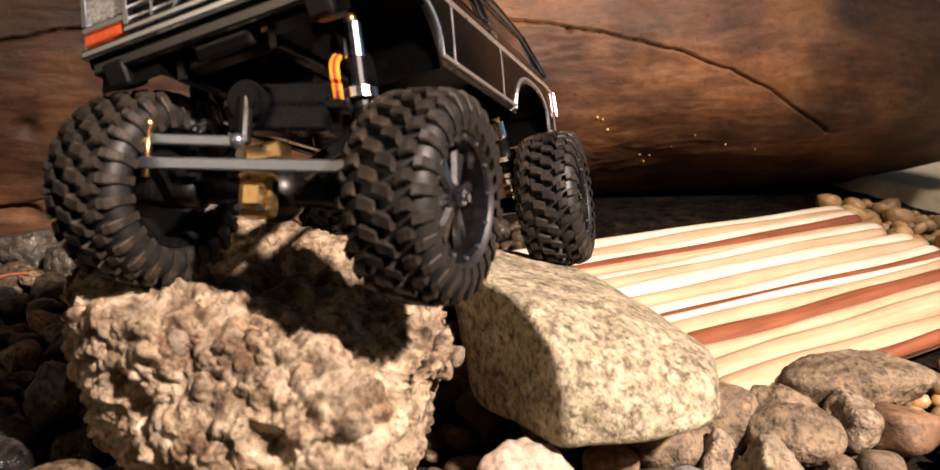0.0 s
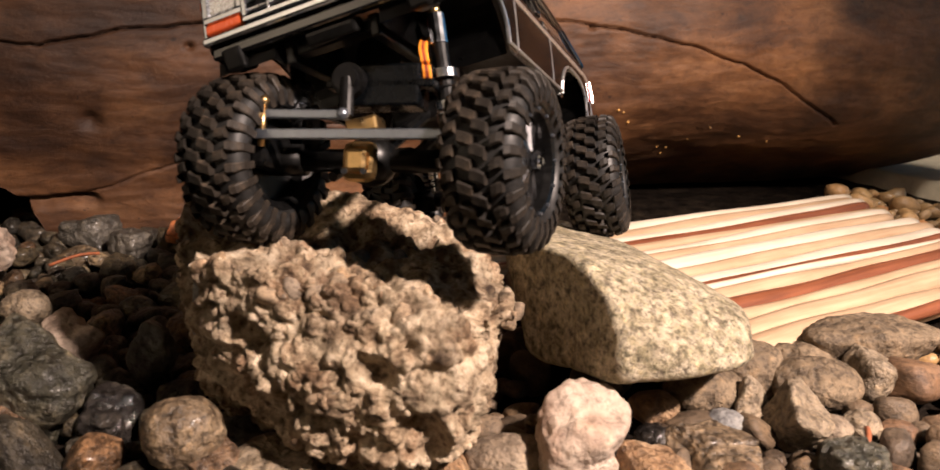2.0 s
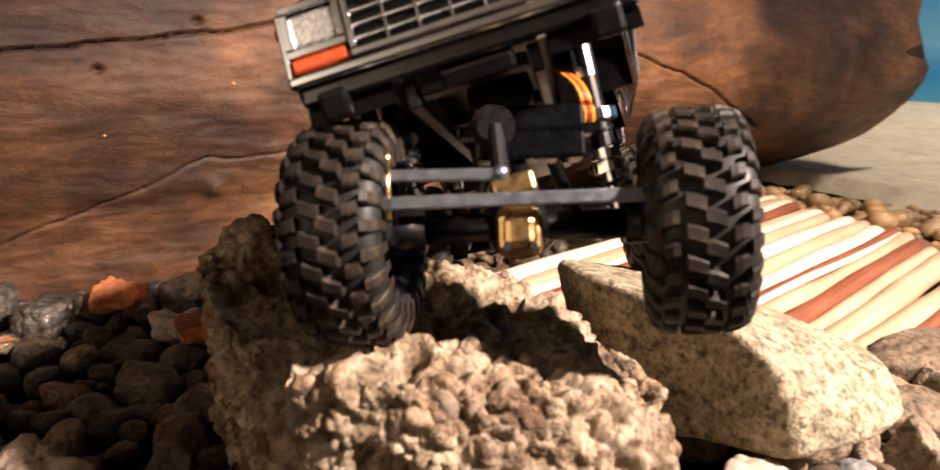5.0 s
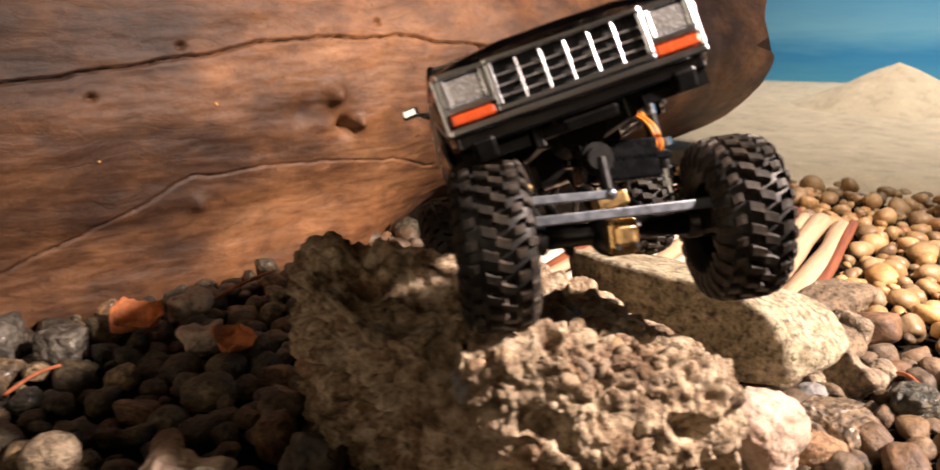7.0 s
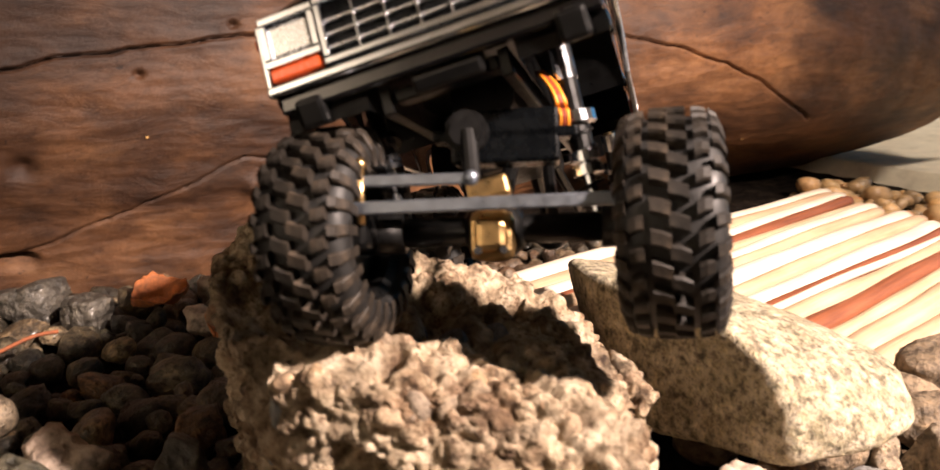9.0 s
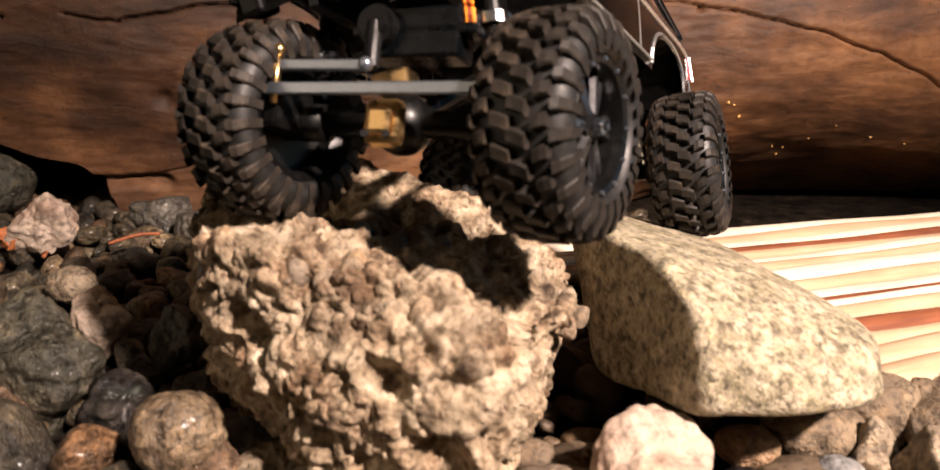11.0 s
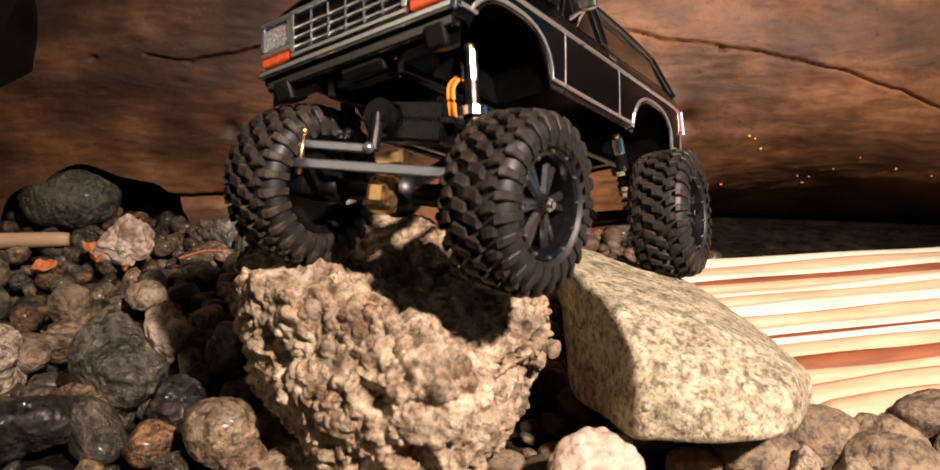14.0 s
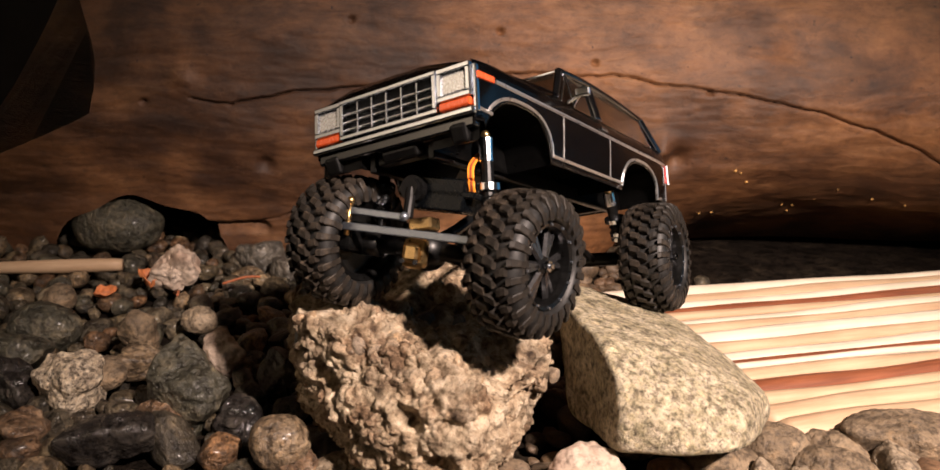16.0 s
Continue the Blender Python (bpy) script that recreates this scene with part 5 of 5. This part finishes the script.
rng = np.random.default_rng(3)
BIG = [
    # name, place, half sizes, turn, material, label, power
    ("white_rock", (0.0562, 0.2610, 0.002), (0.0150, 0.0125, 0.0190), (4, 10, 18), M_WHITE, "pinkish white angular rock in front of the granite stone", 14),
    ("round_rock", (0.1177, 0.3200, 0.001), (0.0194, 0.0145, 0.0108), (0, 5, 12), M_BROWN, "rounded brown-grey stone under the granite", 5),
    ("round_rock", (0.1443, 0.3421, 0.002), (0.0169, 0.0135, 0.0134), (0, -8, 30), M_BROWN, "rounded brown-grey stone beside the granite", 5),
    ("slab_rock", (0.1710, 0.3604, 0.003), (0.0207, 0.0165, 0.0073), (0, 4, -8), M_BROWN, "flat pale brown stone beside the stick raft", 8),
    ("round_rock", (0.1698, 0.3295, 0.002), (0.0190, 0.0142, 0.0116), (8, 0, -10), M_BROWN, "rounded brown-grey stone on the gravel", 5),
    ("beige_rock", (0.2020, 0.3487, -0.001), (0.0115, 0.0104, 0.0081), (0, 12, 40), M_BEIGE, "small beige angular stone on the gravel", 9),
    ("beige_rock", (0.1348, 0.3094, -0.002), (0.0098, 0.0088, 0.0090), (10, 10, 0), M_BEIGE, "lumpy beige stone on the gravel", 8),
    ("slate_pebble", (0.1204, 0.2979, -0.003), (0.0091, 0.0082, 0.0066), (0, 0, 20), M_SLATE, "smooth blue-grey pebble on the gravel", 5),
    ("lumpy_rock", (0.1505, 0.3010, -0.003), (0.0148, 0.0133, 0.0137), (12, 20, 15), M_BEIGE, "lumpy brown-beige rock on the gravel", 9),
    ("tan_stone", (0.0931, 0.3057, -0.001), (0.0115, 0.0104, 0.0073), (0, 0, 10), M_TAN, "rounded tan-orange stone beside the white rock", 6),
    ("black_stone", (0.0892, 0.2859, -0.004), (0.0085, 0.0077, 0.0054), (0, 0, 0), M_BLACKWET, "shiny black pebble beside the white rock", 6),
    ("round_rock", (0.0733, 0.3341, -0.002), (0.0150, 0.0120, 0.0078), (0, 0, 30), M_BROWN, "brown stone in the shade of the granite", 6),
    ("oval_rock", (0.0306, 0.2649, -0.005), (0.0170, 0.0119, 0.0099), (0, 3, 5), M_SANDY, "smooth grey-beige oval stone before the conglomerate", 5),
    ("pale_rock", (0.0522, 0.2575, -0.006), (0.0110, 0.0088, 0.0073), (0, 8, 20), M_WHITE, "small pale pinkish stone before the white rock", 8),
    ("tan_stone", (0.0006, 0.2539, -0.006), (0.0104, 0.0088, 0.0072), (10, 10, 30), M_TAN, "pinkish tan stone before the conglomerate", 8),
    ("beige_rock", (-0.0576, 0.2532, -0.005), (0.0157, 0.0110, 0.0083), (0, -8, 14), M_BEIGE, "flat beige rock before the conglomerate", 8),
    ("beige_rock", (-0.0327, 0.2503, -0.007), (0.0137, 0.0096, 0.0061), (0, 5, -6), M_BEIGE, "mottled beige stone before the conglomerate", 8),
    ("oval_rock", (-0.0740, 0.2732, -0.004), (0.0146, 0.0102, 0.0058), (0, 8, -14), M_GREY, "oval grey stone on the gravel", 6),
    ("rusty_stone", (-0.0789, 0.2481, -0.004), (0.0102, 0.0082, 0.0099), (15, 20, 0), M_RUSTY, "reddish orange angular stone before the conglomerate", 10),
    ("tan_stone", (0.0859, 0.2640, -0.006), (0.0123, 0.0104, 0.0070), (10, 0, 30), M_TAN, "orange-tan stone on the gravel", 7),
    ("dark_stone", (0.0416, 0.2897, -0.003), (0.0081, 0.0073, 0.0080), (0, 10, 15), M_MOTTLED, "dark brown stone between the rocks", 7),
    ("mottled_brown_stone", (0.1043, 0.2805, -0.004), (0.0088, 0.0089, 0.0099), (10, 20, 15), M_MOTTLED, "dark lumpy brown stone on the gravel", 9),
    ("grey_green_rock", (0.1591, 0.2704, -0.004), (0.0139, 0.0111, 0.0103), (0, 10, 20), M_OLIVE, "grey-green stone on the gravel", 7),
    ("tan_stone", (0.1656, 0.2976, -0.004), (0.0087, 0.0078, 0.0075), (0, 0, 0), M_SANDY, "small tan-grey pebble on the gravel", 5),
    ("beige_rock", (0.1797, 0.3040, -0.004), (0.0080, 0.0072, 0.0066), (0, 10, 0), M_BEIGE, "small beige pebble on the gravel", 6),
    ("mottled_brown_stone", (0.1119, 0.2681, -0.005), (0.0109, 0.0098, 0.0067), (0, 15, 10), M_MOTTLED, "mottled brown stone on the gravel", 8),
    ("flat_rock", (0.208, 0.369, 0.007), (0.033, 0.015, 0.0100), (5, -4, 12), M_BROWN, "flat brown rock beside the stick raft", 7),
    ("grey_rock", (-0.166, 0.278, 0.010), (0.021, 0.016, 0.020), (20, 25, -15), M_OLIVE, "dark grey angular rock among the gravel", 16),
    ("pale_rock", (-0.298, 0.436, 0.016), (0.014, 0.011, 0.019), (15, 25, 30), M_WHITE, "pale rough angular rock near the log", 14),
    ("square_rock", (-0.134, 0.318, 0.011), (0.0095, 0.010, 0.0135), (0, 5, 5), M_GREY, "small squarish grey rock beside the conglomerate", 16),
    # olive darker than this rock's own grey-green, painting in the log's shade
    ("cave_rock", (-0.440, 0.530, 0.018), (0.049, 0.035, 0.029), (0, -8, -8), M_OLIVE, "large smooth grey-green rock in the hollow under the log", 6),
    ("speckled_rock", (-0.0900, 0.2480, 0.010), (0.0155, 0.0135, 0.0130), (10, 0, 25), M_MOTTLED, "rounded speckled brown stone on the gravel", 5),
    ("grey_green_rock", (-0.320, 0.328, 0.004), (0.0235, 0.017, 0.0165), (0, 8, 20), M_OLIVE, "speckled grey-green rounded stone on the gravel", 6),
    ("tan_stone", (-0.352, 0.374, 0.004), (0.0120, 0.011, 0.0115), (10, 0, 0), M_BROWN, "round tan stone on the gravel", 5),
    ("tan_stone", (-0.228, 0.287, 0.005), (0.0135, 0.011, 0.0100), (0, 10, -15), M_BROWN, "smooth tan-brown stone on the gravel", 5),
    ("tan_stone", (-0.235, 0.380, 0.003), (0.0115, 0.010, 0.0095), (0, 0, 20), M_BEIGE, "small round beige stone on the gravel", 5),
    ("mottled_brown_stone", (-0.222, 0.311, 0.001), (0.0125, 0.010, 0.0105), (15, 0, 20), M_MOTTLED, "mottled brown stone among the gravel", 8),
    ("mottled_brown_stone", (-0.168, 0.264, 0.000), (0.0130, 0.010, 0.0095), (15, 20, 20), M_RUSTY, "wet mottled brown stone among the gravel", 9),
    ("black_stone", (-0.176, 0.237, 0.001), (0.0230, 0.013, 0.0120), (0, -8, 12), M_BLACKWET, "shiny wet black stone on the gravel", 8),
    ("black_stone", (-0.132, 0.276, 0.000), (0.0095, 0.010, 0.0130), (10, 0, 0), M_BLACKWET, "shiny wet black stone beside the conglomerate", 7),
    ("black_stone", (-0.268, 0.262, 0.002), (0.0125, 0.011, 0.0115), (10, 15, 0), M_BLACKWET, "shiny wet black stone on the gravel", 10),
    ("rusty_stone", (-0.227, 0.231, 0.000), (0.0112, 0.009, 0.0075), (10, 20, 0), M_RUSTY, "wet reddish stone among dark gravel", 9),
    ("grey_green_rock", (-0.302, 0.288, 0.003), (0.0130, 0.012, 0.0140), (10, 10, 0), M_OLIVE, "grey-green stone among the gravel", 9),
    ("mottled_rock", (-0.2360, 0.2665, 0.007), (0.017, 0.013, 0.0145), (20, 10, 10), M_SPOTTED, "pale mottled rock among dark gravel", 14),
    ("tall_rock", (-0.2450, 0.3320, 0.008), (0.009, 0.008, 0.017), (8, 14, 10), M_BROWN, "upright tan rock among the gravel", 12),
    ("sharp_rock", (-0.182, 0.332, 0.006), (0.015, 0.007, 0.009), (0, 30, -35), M_WHITE, "sharp pale and dark streaked stone", 16),
    ("log_side_rock", (-0.287, 0.530, 0.004), (0.020, 0.013, 0.012), (0, 5, 10), M_GREY, "flat grey stone against the log", 7),
    ("log_side_rock", (-0.246, 0.512, 0.002), (0.015, 0.011, 0.011), (0, -5, -10), M_GREY, "flat grey stone against the log", 7),
    ("white_pebble", (-0.171, 0.543, 0.004), (0.012, 0.009, 0.009), (0, 0, 20), M_WHITE, "white pebble against the log", 10),
    ("mottled_pebble", (-0.166, 0.488, 0.002), (0.012, 0.011, 0.010), (0, 10, 0), M_WHITE, "pale mottled pebble among dark gravel", 10),
]
for name, at, size, turn, mat, label, power in BIG:
    single_stone(name, block(*size, rng), at, mat, label, power, steps=((30, 0.007), (90, 0.0042), (240, 0.0016), (600, 0.0005)) if mat in (M_WHITE, M_SPOTTED) and name != "white_rock" else ((22, 0.0035), (70, 0.0014), (220, 0.0007), (600, 0.0003)) if power < 7 else ((22, 0.006), (70, 0.0030), (220, 0.0012), (600, 0.0004)), turn=turn, level=6 if size[0] > 0.0125 else 5)


# ---- gravel ----
def in_raft(x, y):
    u, v = along(x, y), x * CROSS.x + y * CROSS.y
    return 0.27 < u < 0.61 + 0.5 * (v - 0.196) and 0.195 < v < 0.43


def blocked(x, y, r):
    rel = Vector((x, y, 0)) - LOG0
    if rel.dot(FACE) < -0.035 - 0.0 and -0.16 < rel.dot(AX) < 0.80:
        return True
    # strip left bare: black soil replaces the shade between raft and log
    if rel.dot(FACE) < 0.04 and 0.24 < rel.dot(AX) < 0.56:
        return True
    if ((x + 0.042) / 0.062) ** 2 + ((y - 0.325) / 0.075) ** 2 < 1:
        return True
    if ((x - 0.085) / 0.042) ** 2 + ((y - 0.345) / 0.055) ** 2 < 1:
        return True
    for name, at, size, *_ in BIG:
        if math.hypot(x - at[0], y - at[1]) < min(size[0], size[1]) * 0.9 + r * 0.45:
            return True
    return in_raft(x, y)


rng = np.random.default_rng(8)
placed = []
cells = {}


def fits(x, y, r, k):
    ci, cj = int(x / 0.03), int(y / 0.03)
    for i in range(ci - 1, ci + 2):
        for j in range(cj - 1, cj + 2):
            for a, b, s in cells.get((i, j), ()):
                if (x - a) ** 2 + (y - b) ** 2 < (k * (r + s)) ** 2:
                    return False
    return True


for radius, tries in ((0.0135, 260), (0.0105, 1500), (0.0082, 6000), (0.0062, 14000), (0.0045, 16000)):
    for _ in range(tries):
        x, y = rng.uniform(-0.62, 0.78), rng.uniform(0.08, 0.92)
        r = radius * rng.uniform(0.85, 1.2)
        u = along(x, y)
        if u > 0.83 or (y < 0.17 and radius < 0.009) or (abs(x) > 0.45 and radius < 0.006) or blocked(x, y, r) or not fits(x, y, r, 0.80):
            continue
        cells.setdefault((int(x / 0.03), int(y / 0.03)), []).append((x, y, r))
        placed.append((x, y, r))


def zone(x, y):
    rel = Vector((x, y, 0)) - LOG0
    # dark gravel colour put here for the shade at the log's foot
    if rel.dot(FACE) < 0.07 and 0.2 < rel.dot(AX) < 0.5:
        return "damp"
    if along(x, y) > 0.60 or (x > 0.24 and y < 0.5):
        return "river"
    return "damp" if x < -0.06 else "dry"


LOOKS = {"river": (M_RIVER, "smooth polished tan river pebble"), "damp": (M_WET, "dark damp pebble in the gravel, darkened for shade"), "dry": (M_PEBBLE, "brown-grey pebble in the gravel")}
VARIANTS = {k: [pebble_mesh("pebble", rng, 3, m, k != "river" and i % 3 > 0) for i in range(10)] for k, (m, _) in LOOKS.items()}
near = sorted((p for p in placed if p[2] > 0.0058), key=lambda p: math.hypot(p[0] - 0.0, (p[1] - 0.30) * 1.2))[:300]
chosen = set(near)


def pebble_pose(x, y, r, rng):
    base = -0.011 + rng.uniform(-0.004, 0.003)
    flat = rng.uniform(0.62, 0.9)
    tilt = Euler((rng.normal(0, 0.3), rng.normal(0, 0.3), rng.uniform(0, 6.28))).to_matrix().to_4x4()
    return Matrix.Translation((x, y, base + r * flat * 0.75)) @ tilt @ Matrix.Diagonal((r * 100 * rng.uniform(0.95, 1.2), r * 100 * rng.uniform(0.8, 1.0), r * 100 * flat, 1))


rng = np.random.default_rng(21)
for x, y, r in near:
    k = zone(x, y)
    ob = new("pebble", VARIANTS[k][rng.integers(10)])
    ob.matrix_world = pebble_pose(x, y, r, rng)
    tagged(ob, LOOKS[k][1], "pebble", {"river": "river pebbles", "damp": "damp pebbles", "dry": "dry pebbles"}[k])

low = {}
for k in ("river", "gravel"):
    low[k] = []
    for i in range(10):
        dirs, faces = sphere_dirs(2)
        planes = [(rng.normal(size=3), rng.uniform(0.8, 1.05)) for _ in range(14)]
        planes += [((s * (a == 0), s * (a == 1), s * (a == 2)), 1.0) for s in (1, -1) for a in range(3)]
        co = dirs * soft_hull(dirs, planes, 6 if k == "river" or i % 3 == 0 else 14)[:, None]
        low[k].append((np.array(co) * 0.01 / np.abs(co).max(), np.array(faces)))


def heap(name, items, kind, mat, label):
    vs, fs, n = [], [], 0
    for x, y, r in items:
        co, faces = low[kind][rng.integers(10)]
        m = np.array(pebble_pose(x, y, r, rng))
        vs.append(co @ m[:3, :3].T + m[:3, 3])
        fs.append(faces + n)
        n += len(co)
    ob = new(name, raw_mesh(name, np.concatenate(vs), np.concatenate(fs).tolist(), mat))
    return tagged(ob, label, "gravel", kind="stuff")


rest = [p for p in placed if p not in chosen]
heap("river_gravel", [p for p in rest if zone(p[0], p[1]) == "river"], "river", M_RIVERBED, "bed of smooth tan river pebbles")
heap("gravel", [p for p in rest if zone(p[0], p[1]) == "dry"], "gravel", M_GRAVEL, "brown-grey mixed gravel bed")
heap("damp_gravel", [p for p in rest if zone(p[0], p[1]) == "damp"], "gravel", M_DAMPGRAVEL, "dark damp mixed gravel bed, darkened for shade")


# ---- leaves and twigs ----
def leaf(at, size, turn, seed):
    r2 = np.random.default_rng(seed)
    n = 16
    vs, fs = [], []
    for j in range(n + 1):
        for i in range(n + 1):
            x, y = -1 + 2 * i / n, -1 + 2 * j / n
            w = max(0.04, (1 - abs(x) ** 2.6)) * 0.92
            z = 0.45 * noise.noise(Vector((x * 1.7, y * 1.7, seed))) + 0.55 * y * y * w + 0.25 * x * x + 0.12 * noise.noise(Vector((x * 6, y * 6, seed)))
            vs.append((x * size, y * w * size, z * size))
    for j in range(n):
        for i in range(n):
            a = j * (n + 1) + i
            fs.append((a, a + 1, a + n + 2, a + n + 1))
    ob = new("dry_leaf", raw_mesh("dry_leaf", vs, fs, M_LEAF))
    sol = ob.modifiers.new("thickness", "SOLIDIFY")
    sol.thickness = 0.0006
    ob.matrix_world = pose(*at, 15, -10, turn)
    return tagged(ob, "crumpled dry orange-brown leaf on the gravel", "leaf")


leaf((-0.201, 0.519, 0.006), 0.017, 30, 2)
leaf((-0.150, 0.470, 0.003), 0.014, 70, 5)
leaf((-0.318, 0.432, 0.006), 0.013, 120, 9)
leaf((-0.335, 0.400, 0.003), 0.008, 50, 11)
for i, (a, b) in enumerate((((-0.262, 0.445, 0.006), (-0.238, 0.462, 0.010)), ((-0.165, 0.535, 0.004), (-0.11, 0.575, 0.010)), ((0.165, 0.268, 0.004), (0.176, 0.292, 0.001)), ((-0.288, 0.42, 0.003), (-0.273, 0.405, 0.008)))):
    bm = bmesh.new()
    tube(bm, curve_points([a, (Vector(a) + Vector(b)) / 2 + Vector((0.001, 0.002, 0.002)), b], 8), 0.0011, 6)
    ob = new("twig", to_mesh("twig", bm, M_TWIG, True))
    tagged(ob, "short reddish-brown dry twig on the gravel", "twig")
